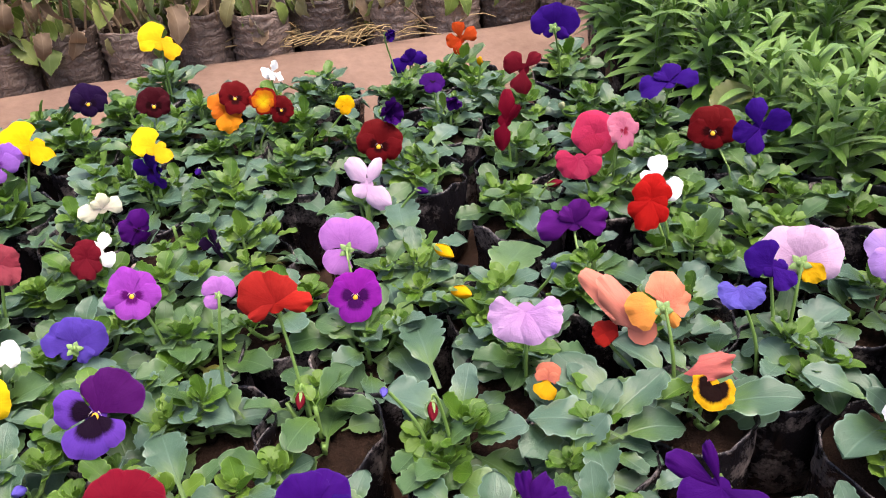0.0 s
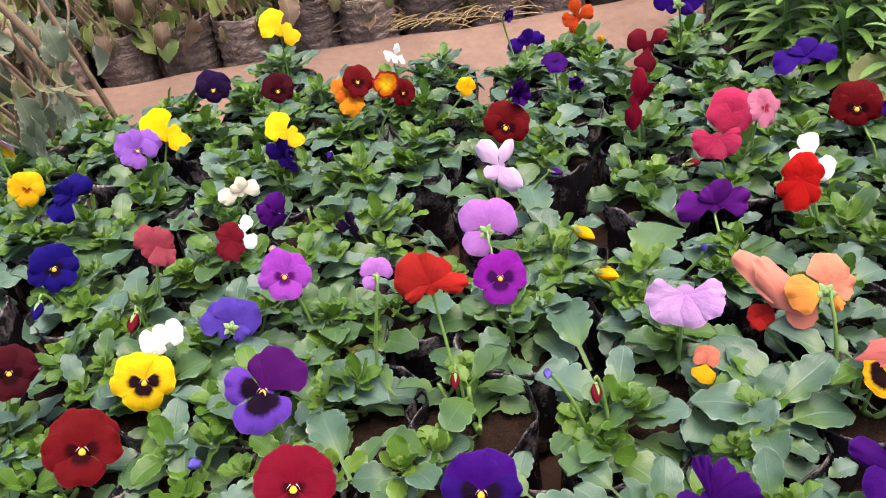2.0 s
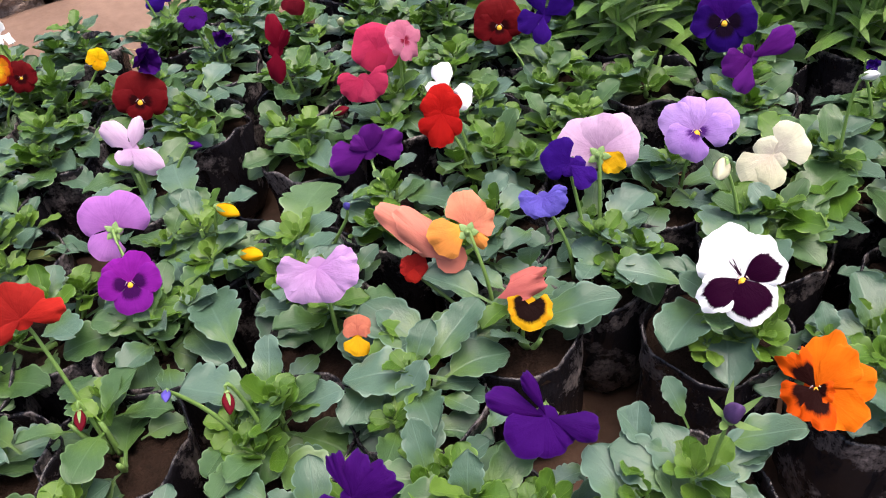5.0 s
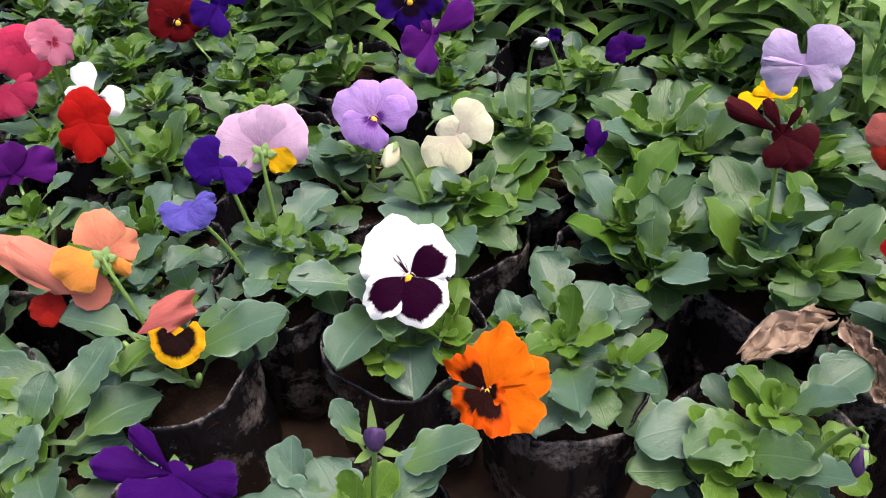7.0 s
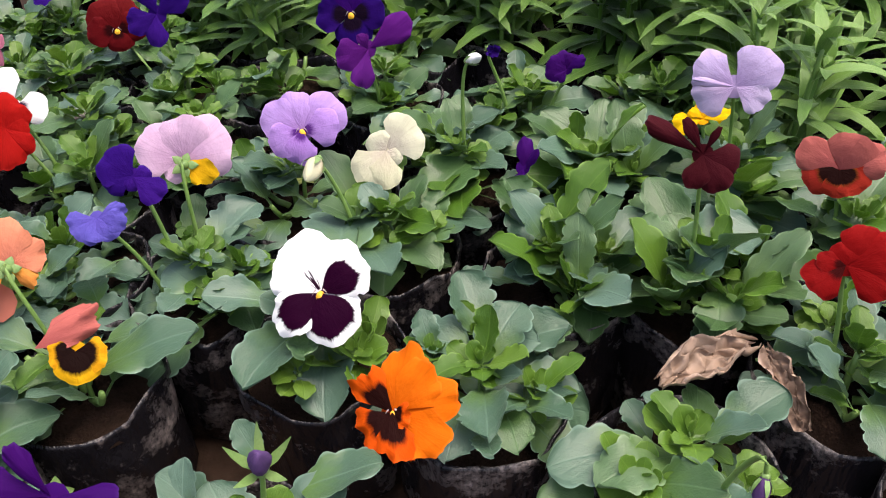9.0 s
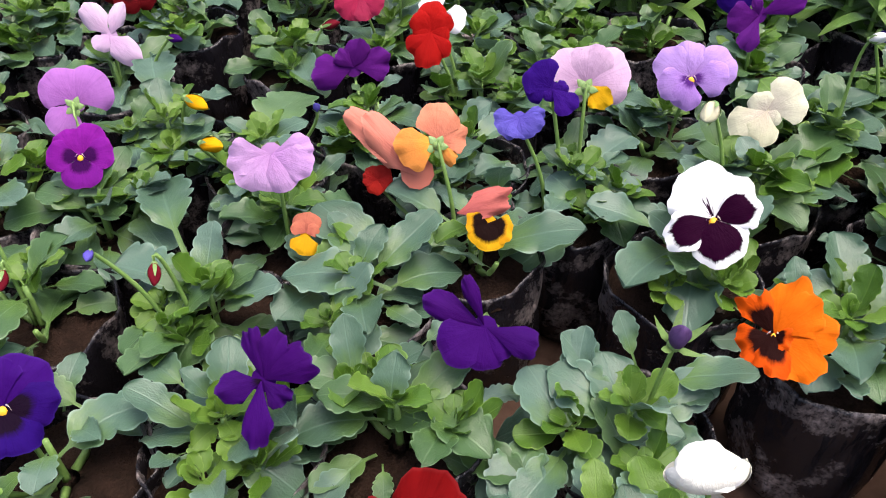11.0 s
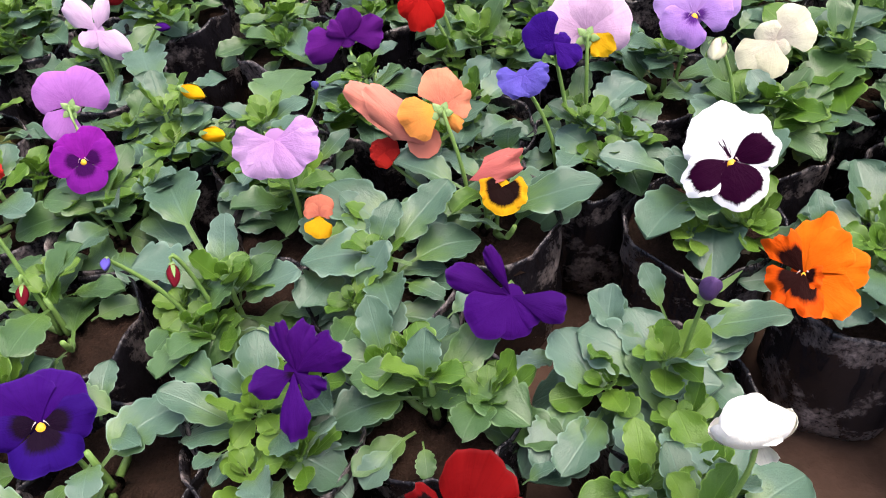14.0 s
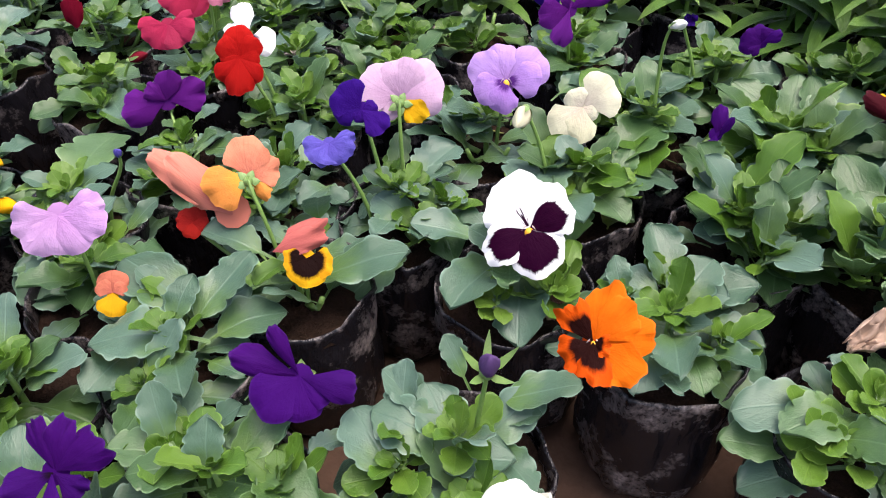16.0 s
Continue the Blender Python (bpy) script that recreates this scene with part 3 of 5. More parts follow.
def bud_mesh(mat, size, rg):
    """Furled petals: a plump cone with spiral overlaps."""
    vs, uv, n, rows = [], [], 15, 9
    ph = rg.uniform(0, 6)
    for i in range(rows):
        v = i / (rows - 1)
        r = 0.50 * size * math.sin(math.pi * min(0.97, 0.12 + 0.86 * v)) ** 0.8
        for j in range(n):
            a = 2 * math.pi * j / n
            g = 1 + 0.16 * math.sin(3 * a + 2.4 * v + ph) * (0.3 + v)
            vs.append((r * g * math.cos(a), r * g * math.sin(a), size * (1.9 * v - 0.1)))
            uv.append((j / n, v))
    return mesh_of("petal", vs, grid_faces(rows, n, True) + [tuple(range((rows - 1) * n, rows * n))], mat, uv)


def eye_mesh(size):
    vs, n = [], 8
    for k in range(5):
        p = math.pi * k / 4
        for j in range(n):
            a = 2 * math.pi * j / n
            vs.append((0.095 * size * math.sin(p) * math.cos(a) * (1 - 0.25 * math.sin(a)), 0.105 * size * math.sin(p) * math.sin(a) - 0.06 * size, 0.05 * size * math.cos(p) + 0.05 * size))
    return mesh_of("eye", vs, grid_faces(5, n, True), EYE_YELLOW)


def beard_mesh(size, sgn):
    """A thin curved tuft of white hairs that runs out from beside the eye."""
    vs = []
    for i in range(6):
        q = i / 5
        x, y, z = sgn * (0.06 + 0.09 * q), 0.06 - 0.02 * q - 0.09 * q * q, 0.105 - 0.01 * q
        w = 0.020 * (1 - 0.8 * q)
        vs += [(x * size, (y + w) * size, z * size), (x * size, y * size, (z + 0.012 * (1 - q)) * size), (x * size, (y - w) * size, z * size)]
    return mesh_of("beard", vs, grid_faces(6, 3), petal_material((0.60, 0.52, 0.46)))


def cup_petal(mat, size, a0, half, reach, rg):
    """A petal of a cupped bloom: part of a bowl that closes in at the top."""
    vs, uv, rows, cols = [], [], 12, 13
    ph = rg.uniform(0, 6.3)
    for i in range(rows):
        r = i / (rows - 1)
        for j in range(cols):
            s = 2 * j / (cols - 1) - 1
            top = r * (0.66 - 0.14 * s * s - 0.04 * math.sin(4 * s + ph) * r)
            a = a0 + s * half
            q = size * reach * (0.1 + 0.9 * math.sin(2.75 * top)) * (1 + 0.05 * math.sin(5 * s + ph) * r ** 3)
            vs.append((q * math.cos(a), q * math.sin(a), size * (0.66 / reach ** 0.35 * (1 - math.cos(2.5 * top)) - 0.35)))
            uv.append((0.5 + 0.5 * s, r))
    return mesh_of("petal", vs, grid_faces(rows, cols), mat, uv)


# direction of the petal, share of the radius, half angle, layer
PLAN = ((58, 1.0, 56, -0.05), (122, 1.0, 56, -0.02), (2, 0.95, 44, 0.02), (178, 0.95, 44, 0.02), (270, 0.98, 60, 0.05))


# blooms that are turned, folded or half spent: direction, reach, half angle, forward tilt, colour (0 upper, 1 side, 2 lower), blotched;
# where a petal is long and narrow or sits off the middle: its narrowing and its foot
SHAPES = {
    "oval": ((95, 1.15, 46, 2, 0, 0), (48, 0.95, 44, 4, 0, 0), (140, 0.95, 44, 3, 0, 0), (10, 0.72, 50, 2, 0, 0), (180, 0.70, 50, 2, 0, 0), (236, 1.15, 42, 3, 1, 0), (304, 1.08, 42, 4, 1, 0), (270, 1.38, 34, 6, 2, 0)),
    "peek": ((100, 1.10, 27, 0, 0, 0), (150, 0.70, 30, 4, 0, 0), (358, 0.88, 44, 4, 1, 1)),
    "star": ((34, 1.20, 42, -2, 0, 0), (152, 1.08, 48, 1, 0, 0), (104, 1.0, 40, -1, 0, 0), (6, 0.95, 46, 5, 1, 1), (205, 0.88, 50, 5, 1, 1), (258, 0.84, 50, 6, 2, 1)),
    "purpface": ((95, 0.92, 32, -2, 0, 0), (48, 1.22, 50, 2, 0, 0), (168, 0.95, 42, 6, 1, 1), (312, 0.90, 34, 8, 1, 1), (256, 1.08, 44, 8, 2, 1)),
    "mauvefan": ((42, 1.10, 60, 3, 0, 0), (130, 1.06, 60, 3, 0, 0), (236, 0.98, 50, 6, 1, 0)),
    "heart": ((60, 1.0, 60, -2, 0, 0), (120, 1.0, 60, 0, 0, 0), (4, 0.88, 50, 3, 1, 1), (176, 0.88, 50, 3, 1, 1), (270, 0.66, 62, 4, 2, 1)),
    "fringe": ((140, 1.10, 50, 2, 0, 0), (62, 0.95, 52, 6, 0, 0), (200, 0.70, 46, 10, 1, 0), (318, 1.05, 46, 8, 2, 0), (280, 0.95, 40, 14, 2, 0), (10, 0.80, 40, 14, 1, 0)),
    "whiteface": ((46, 1.04, 52, -6, 0, 0), (122, 1.17, 62, -4, 0, 2), (213, 1.00, 40, 6, 1, 1), (30, 0.90, 44, 6, 1, 1), (292, 0.96, 60, 4, 2, 1)),
    "sidelit": ((10, 1.20, 44, -4, 0, 0), (318, 1.12, 44, 3, 0, 0), (72, 1.24, 40, -5, 0, 0), (42, 1.12, 40, 4, 0, 0), (125, 1.0, 30, 14, 1, 1), (215, 0.80, 50, 8, 2, 1), (272, 0.90, 40, 12, 2, 1), (345, 0.46, 46, 34, 1, 1)),
    "yelbig": ((318, 1.10, 28, -4, 2, 0), (298, 1.40, 24, -6, 2, 0), (336, 0.84, 24, 0, 2, 0), (160, 1.36, 32, 4, 0, 0), (204, 1.26, 60, 6, 0, 0), (115, 1.08, 10, 20, 0, 0), (75, 0.74, 42, 14, 1, 0)),
    "redbig": ((350, 1.28, 44, -8, 0, 0), (316, 1.14, 34, -6, 0, 0), (274, 1.12, 36, 2, 2, 1), (230, 0.88, 42, 6, 2, 1), (180, 0.74, 36, 8, 2, 1), (136, 1.14, 26, 12, 1, 1), (14, 1.05, 30, 10, 0, 0), (60, 1.36, 46, 14, 0, 0)),
    "butterfly": ((200, 1.50, 11, -20, 2, 0), (256, 0.95, 64, -14, 2, 0), (166, 1.20, 13, 6, 1, 1), (110, 0.84, 44, 10, 0, 1), (36, 1.02, 32, 10, 0, 1), (346, 1.20, 22, 8, 1, 1)),
    "vtwist": ((102, 1.05, 17, 10, 0, 0), (62, 0.98, 28, 8, 0, 0), (20, 1.15, 30, 14, 0, 0), (312, 0.68, 32, 4, 1, 0), (190, 0.86, 36, 20, 1, 1), (262, 1.25, 22, 10, 2, 0)),
    "vbutter": ((148, 1.35, 20, 8, 0, 0), (108, 1.15, 13, 30, 0, 0), (206, 1.05, 44, 4, 2, 0), (258, 0.88, 48, 0, 2, 0), (306, 0.78, 32, 2, 2, 0), (334, 1.15, 24, 10, 1, 0)),
    "hat": ((98, 0.84, 58, 6, 0, 0), (52, 0.76, 50, 8, 0, 0), (204, 0.72, 34, 8, 0, 0), (152, 1.05, 54, 8, 0, 0), (6, 0.98, 28, 12, 2, 0)),
    "pinkw": ((126, 1.25, 58, 4, 0, 0, 0.52, 0.0, 0.0), (68, 1.10, 56, 6, 0, 0, 0.42, 0.05, 0.0), (312, 1.25, 62, 4, 1, 0, 0.55, 0.0, 0.0), (225, 0.62, 50, 4, 1, 0)),
    "skirt": ((182, 0.98, 36, 4, 0, 0), (214, 0.98, 46, 6, 0, 0), (12, 0.96, 26, 4, 1, 0), (258, 0.82, 52, 8, 0, 0), (300, 0.88, 50, 6, 2, 0), (338, 0.96, 40, 10, 1, 0)),
    "peacha": ((318, 0.62, 24, 0, 1, 0), (22, 0.70, 44, -6, 0, 0), (98, 0.86, 58, -2, 0, 0), (206, 0.98, 46, 12, 1, 0)),
    "peachb": ((149, 1.42, 62, -6, 0, 0, 0.32, 0.02, 0.06), (141, 1.30, 62, 6, 0, 0, 0.32, 0.06, -0.08)),
    "hood": ((33, 1.50, 62, -4, 0, 0, 0.36, -0.80, 0.34), (22, 1.72, 62, 3, 0, 0, 0.32, -1.00, 0.16), (190, 0.70, 60, 6, 1, 1), (342, 0.80, 52, 6, 1, 1), (272, 0.84, 76, 8, 2, 1)),
    "openhood": ((320, 0.80, 52, 2, 2, 1), (255, 0.74, 62, 3, 2, 1), (200, 0.92, 48, 4, 1, 1), (150, 1.18, 34, 10, 0, 0), (8, 1.02, 50, 10, 0, 0, 0.85, 0.10, 0.16), (62, 1.02, 62, 16, 0, 0)),
    "backfan": ((215, 0.55, 50, 0, 0, 0), (322, 0.70, 40, 0, 2, 0), (150, 1.0, 62, 4, 0, 0), (30, 1.05, 62, 4, 0, 0), (92, 0.92, 58, 8, 0, 0)),
    "cream": ((36, 1.15, 58, 4, 0, 0), (228, 1.20, 54, 5, 1, 0), (264, 1.05, 44, 4, 2, 0), (130, 0.62, 60, 6, 0, 0), (320, 0.5, 60, 0, 0, 0)),
    "duo": ((150, 1.0, 60, 8, 0, 0), (200, 0.85, 46, 2, 0, 0), (330, 1.0, 36, 10, 2, 0), (20, 0.5, 50, 4, 2, 0), (270, 0.4, 60, 0, 2, 0)),
    "disc": ((110, 1.0, 84, 2, 0, 0), (40, 1.0, 80, 3, 0, 0), (325, 0.92, 76, 3, 0, 0), (190, 0.95, 76, 1, 1, 0), (258, 0.88, 72, 0, 2, 0)),
    "trio": ((150, 0.95, 52, 8, 0, 0), (262, 1.05, 40, 10, 1, 0), (48, 0.95, 26, 4, 2, 0)),
    "wings": ((200, 1.12, 40, 8, 0, 0), (18, 1.02, 38, 8, 0, 0), (85, 0.78, 42, 16, 1, 0), (150, 0.62, 34, 20, 1, 0)),
    "tall": ((92, 0.95, 66, 8, 0, 0), (268, 1.0, 60, 6, 2, 0), (150, 0.70, 50, 10, 1, 0), (30, 0.62, 50, 10, 1, 0)),
    "palelil": ((150, 1.0, 42, 6, 0, 0), (42, 1.02, 50, 4, 0, 0), (204, 0.90, 44, 3, 1, 0), (330, 0.78, 36, 0, 1, 0), (172, 0.95, 9, 22, 2, 0)),
    "dkmarr": ((150, 1.55, 14, 14, 0, 0), (118, 1.0, 14, 20, 1, 0), (62, 0.78, 11, 20, 1, 0), (345, 0.88, 42, 4, 0, 0), (300, 1.0, 34, 8, 0, 0), (255, 0.85, 34, 12, 2, 0)),
    "redr": ((62, 1.0, 40, 6, 0, 0), (6, 1.38, 46, 8, 0, 0), (330, 1.15, 40, 4, 0, 0), (214, 1.0, 44, 14, 1, 1), (170, 0.66, 36, 20, 1, 1), (90, 0.55, 60, 4, 0, 0)),
    "slant": ((36, 1.45, 26, 8, 0, 0), (196, 0.95, 42, 14, 1, 0), (258, 1.10, 26, 8, 2, 0), (120, 0.5, 30, 20, 1, 0)),
    "cross": ((28, 1.0, 36, 10, 0, 0), (102, 1.0, 32, 10, 0, 0), (190, 0.85, 40, 10, 1, 0), (258, 0.85, 32, 10, 2, 0)),
    "trail": ((335, 1.2, 22, 4, 0, 0), (310, 1.35, 20, 10, 1, 0), (352, 0.9, 24, 16, 2, 0), (290, 0.8, 22, 4, 0, 0)),
    "edge": ((262, 1.10, 60, 2, 2, 0, 0.46, 0.0, 0.0), (84, 1.15, 60, 2, 0, 0, 0.42, 0.0, 0.0), (60, 0.95, 50, 20, 1, 0, 0.30, 0.1, -0.1)),
}


def facing(az, el, roll):
    a, e = radians(az), radians(el)
    nrm = Vector((math.sin(a) * math.cos(e), -math.cos(a) * math.cos(e), math.sin(e)))
    up = Vector((0, 0, 1)) if abs(el) < 85 else Vector((0, 1, 0))
    up = (up - nrm * up.dot(nrm)).normalized()
    side = up.cross(nrm)
    m = Matrix((side, up, nrm)).transposed().to_4x4()
    return m @ Matrix.Rotation(radians(roll), 4, "Z")


def flower(thing, base, kind, x, y, z, az, el, roll, size, style, rg):
    """A pansy bloom or bud on its stalk; base is the thing's own place."""
    word, up, side, low, blotch, ext, rim, centre, eye = KINDS[kind]
    up, side, low, rim, centre = [c and tuple(q * (0.95 if min(c) > 0.7 else 0.71) for q in c) for c in (up, side, low, rim, centre)]
    blotch = blotch and tuple(q * 0.6 for q in blotch)
    place = Vector((x, y, z)) - Vector((base[0], base[1], 0))
    turn = facing(az, el, roll)
    nrm = turn.to_3x3() @ Vector((0, 0, 1))
    star = style == "starbud"
    if star:
        style = "bud"
    m = Matrix.Translation(place) @ turn
    body = part("bud" if style == "bud" else "flower", calyx_mesh(rg, size * (3.0 if star else 2.2) if style == "bud" else max(size, 0.014), style == "bud", star), thing, m, word + (" closed bud" if style == "bud" else " pansy bloom"))
    petals = []
    if style == "bud":
        petals.append((bud_mesh(petal_material(low), size, rg), Matrix.Translation((0, 0, -0.1 * size))))
    elif style == "cup":
        for k in range(6):
            me = cup_petal(petal_material((up, side)[k % 2]), size, 1.05 * k, 0.78, 0.99 + 0.05 * (k % 2), rg)
            petals.append((me, Matrix.Identity(4)))
        vs, n = [], 24
        for i in range(9):
            for j in range(n):
                a, p = 2 * math.pi * j / n, math.pi / 2 * i / 8
                q = size * 0.84 * math.cos(p) * (1 + 0.11 * math.sin(5 * a + 2.2 * p) + 0.05 * math.sin(8 * a))
                vs.append((q * math.cos(a), q * math.sin(a), size * (0.98 * math.sin(p) + 0.13 * math.sin(3 * a + 3 * p) * math.cos(p) - 0.08)))
        petals.append((mesh_of("petal", vs, grid_faces(9, n, True), petal_material(up), [(0.5, 0.8)] * len(vs)), Matrix.Identity(4)))
        petals.append((petal_mesh(petal_material(low), size * 0.95, radians(34), rg, -0.2, 0.05), Matrix.Translation((0, 0, -0.3 * size)) @ Matrix.Rotation(radians(150), 4, "Z") @ Matrix.Rotation(radians(-28), 4, "X")))
    elif style in SHAPES:
        for k, (d, f, h, tilt, tone, marked, *more) in enumerate(SHAPES[style]):
            squash, ox, oy = more or (1.0, 0.0, 0.0)
            mt = petal_material((up, side, low)[tone], blotch if marked else None, (0.0, ext, ext * 0.26)[marked], rim if marked else None, centre if tone == 1 or (kind == "browntri" and tone) else None, 0.12 if marked == 2 else 0.0)
            me = petal_mesh(mt, size * f, radians(h), rg, rg.uniform(-0.04, 0.10), rg.uniform(0.04, 0.08) * (2.1 if style == "sidelit" else 1.5 if style in ("vtwist", "redbig", "fringe", "backfan", "wings", "peachb", "peacha", "hood", "hat", "whiteface") else 1.0), 0.0, (-0.04, 0.01, 0.05)[tone] + 0.008 * k)
            petals.append((me, Matrix.Translation((ox * size, oy * size, 0)) @ Matrix.Rotation(radians(d - 90), 4, "Z") @ Matrix.Rotation(radians(tilt), 4, "X") @ Matrix.Diagonal((squash, 1, 1, 1))))
    else:
        for k, (d, f, h, layer) in enumerate(PLAN):
            colour = up if k < 2 else (side if k < 4 else low)
            bl = blotch if (k >= 2 or style == "x") else None
            e2 = ext if k >= 2 else 0.0
            mt = petal_material(colour, bl, e2, rim if k >= 2 or kind == "fire" else None, centre if k >= 2 or kind in ("fire", "peach") else None)
            curl, ruff, tilt, fold = rg.uniform(-0.02, 0.14), rg.uniform(0.04, 0.095), rg.uniform(-6, 6), 0.0
            if style == "twist":
                tilt, ruff, curl = rg.uniform(-35, 40), rg.uniform(0.08, 0.13), rg.uniform(-0.2, 0.3)
            elif style == "wilt":
                tilt, ruff, fold = rg.uniform(50, 74), rg.uniform(0.08, 0.12), rg.uniform(-0.2, 0.1)
            sz = size * f * rg.uniform(0.95, 1.06)
            me = petal_mesh(mt, sz, radians(h), rg, curl, ruff, 0.10 if k == 4 else 0.0, layer, fold=fold)
            petals.append((me, Matrix.Rotation(radians(d - 90 + rg.uniform(-5, 5)), 4, "Z") @ Matrix.Rotation(radians(tilt), 4, "X")))
    behind = style in ("peacha", "backfan", "mauvefan")
    if behind:
        part("sepal", calyx_mesh(rg, size * 0.85), body, Matrix.Translation((0, -0.1 * size, -0.1 * size)) @ Matrix.Rotation(math.pi, 4, "X"), "green sepals")
    for me, pm in petals:
        part("petal", me, body, pm)
    if style != "bud":
        ring = [(0.0, 0.0, -0.02 * size)] + [(0.26 * size * math.cos(0.6283 * q), 0.26 * size * math.sin(0.6283 * q), -0.07 * size) for q in range(10)]
        part("throat", mesh_of("throat", ring, [(0, 1 + q, 1 + (q + 1) % 10) for q in range(10)], petal_material(low), [(0.5, 0.3)] * 11), body)
    if eye and style in ("open", "whiteface", "sidelit", "redbig", "butterfly", "star", "purpface", "heart"):
        part("eye", eye_mesh(size), body, None, "yellow eye")
        for sgn in (-1, 1):
            part("beard", beard_mesh(size, sgn), body, None, "white hairs beside the eye")
    # stalk from the heart of the plant, hooked over behind the bloom
    root = Vector((place.x * 0.5, place.y * 0.5, 0.115))
    back = place + nrm * size * (0.34 if behind else -0.12)
    lift = Vector((0, 0, max(0.015, (back.z - root.z) * 0.55)))
    pts = curve_points(root, root + lift, back + nrm * (0.014 if behind else -0.012) - Vector((0, 0, 0.014 if el > -20 else -0.02)), back, 10)
    part("stalk", tube_mesh("stalk", STEM, pts, 0.0019, 0.0013), thing)
    return word


BLOOMS, SETTLED = [], set()


def pansy(x, y, seed, blooms=(), full=1.0, spread=1.0, young=1.0, green=None, leaves=(), low=7, lush=0.0):
    """A pansy in a black growing bag: bag, soil, a rosette of leaves on short shoots, and its blooms."""
    rg = random.Random(seed)
    thing = new("potted_pansy")
    thing.location = (x, y, 0)
    part("grow_bag", BAGS[seed % len(BAGS)], thing, Matrix.Rotation(rg.uniform(0, 6.28), 4, "Z"), "crumpled black plastic growing bag")
    part("soil", SOILS[seed % len(SOILS)], thing, Matrix.Rotation(rg.uniform(0, 6.28), 4, "Z"))
    if green is None:
        green = rg.choice((0.1, 0.3, 0.5, 0.8))
    shoots = [Vector((0, 0, 0.116))]
    for k in range(3):
        a = rg.uniform(0, 6.28)
        shoots.append(Vector((0.024 * math.cos(a + 2.1 * k), 0.024 * math.sin(a + 2.1 * k), 0.116)))
    stem = bmesh.new()
    for k, s in enumerate(shoots):
        top = s * (1.5 if k else 1.0)
        top.z = 0.142 if k else 0.155
        me = tube_mesh("stem", STEM, curve_points(s * 0.3 + Vector((0, 0, 0.08)), s, (s + top) / 2, top, 5), 0.003, 0.002)
        stem.from_mesh(me)
        bpy.data.meshes.remove(me)
        turn = rg.uniform(0, 360)
        outer = round((7 if k == 0 else 5) * full)
        inner = round((3 if k == 0 else 1) * young)
        for i in range(outer):
            az = turn + 137.5 * i
            f = i / max(1, outer - 1)
            el = 8 + 42 * f + 16 * lush + rg.uniform(-12, 12)
            ln = (0.070 - 0.022 * f) * rg.uniform(0.78, 1.15) * spread
            p = s.lerp(top, 0.15 + 0.7 * f)
            me = rg.choice(OLDS) if (i == 0 and rg.random() < 0.03) else rg.choice(GREENS if rg.random() < green else LEAVES)
            if lush and i % 2:
                me, ln = LONGS[(i + seed) % 6], ln * 1.18
            part("leaf", me, thing, Matrix.Translation(p) @ lean_matrix(az, el, ln, rg.uniform(-22, 22)))
        for i in range(inner):
            az = turn + 60 + 137.5 * i
            part("leaf", rg.choice(YOUNGS), thing, Matrix.Translation(top) @ lean_matrix(az, rg.uniform(22, 66), rg.uniform(0.024, 0.040), rg.uniform(-15, 15)))
        grow = rg.uniform(0.8, 1.25)
        m = Matrix.Translation(top + Vector((0, 0, 0.004))) @ Matrix.Rotation(rg.uniform(0, 6.28), 4, "Z") @ Matrix.Diagonal((grow, grow, grow, 1))
        tagged(part("leaf_tuft", rg.choice(TUFTS), thing, m), kind="stuff")
    for i in range(low):
        az = 360 * i / low + rg.uniform(-18, 18)
        foot = Vector((-0.018 * math.sin(radians(az)), 0.018 * math.cos(radians(az)), 0.119))
        me = rg.choice(GREENS if rg.random() < green else LEAVES)
        part("leaf", me, thing, Matrix.Translation(foot) @ lean_matrix(az, rg.uniform(4, 22), rg.uniform(0.034, 0.050) * spread, rg.uniform(-20, 20)))
    trunk = bpy.data.meshes.new("stem")
    stem.to_mesh(trunk)
    stem.free()
    trunk.materials.append(STEM)
    part("stem", trunk, thing)
    words = []
    for b in blooms:
        BLOOMS.append((Vector(b[1:4]), b[7]))
        w = flower(thing, (x, y), *b, rg)
        if w not in words and b[-1] != "bud":
            words.append(w)
    for lx, ly, lz, az, el, ln, roll in leaves:
        SETTLED.add(part("leaf", rg.choice(GREENS if rg.random() < green * 0.6 else LEAVES), thing, Matrix.Translation((lx - x, ly - y, lz)) @ lean_matrix(az, el, ln, roll)).name)
    if words:
        label = "potted pansy with " + " and ".join(words[:1 if len(words[0].split()) > 2 else 2]) + " blooms, black bag"
        label = " ".join(label.split()[:12])
    elif blooms:
        label = "potted pansy in bud in a black plastic bag"
    else:
        label = "leafy potted pansy without blooms in a black plastic bag"
    return tagged(thing, label, "potted plant", "potted pansies in rows")


# ---- ground, clay bund, far ground ----
def ground_mesh():
    xs = [-400, -60, -8, -3] + [-2 + 0.1 * i for i in range(41)] + [3, 8, 60, 400]
    ys = [-400, -60, -8, -2] + [-1 + 0.1 * i for i in range(51)] + [6, 12, 60, 400]
    vs = []
    for yy in ys:
        for xx in xs:
            near = abs(xx) < 2.5 and -1.5 < yy < 4.5
            vs.append((xx, yy, (0.006 * noise.noise(Vector((xx * 4, yy * 4, 0))) - 0.004) if near else -0.004))
    return mesh_of("ground", vs, grid_faces(len(ys), len(xs)), GROUND)


tagged(part("ground", ground_mesh()), "bare brown trodden earth of the nursery yard", "ground", kind="structure")


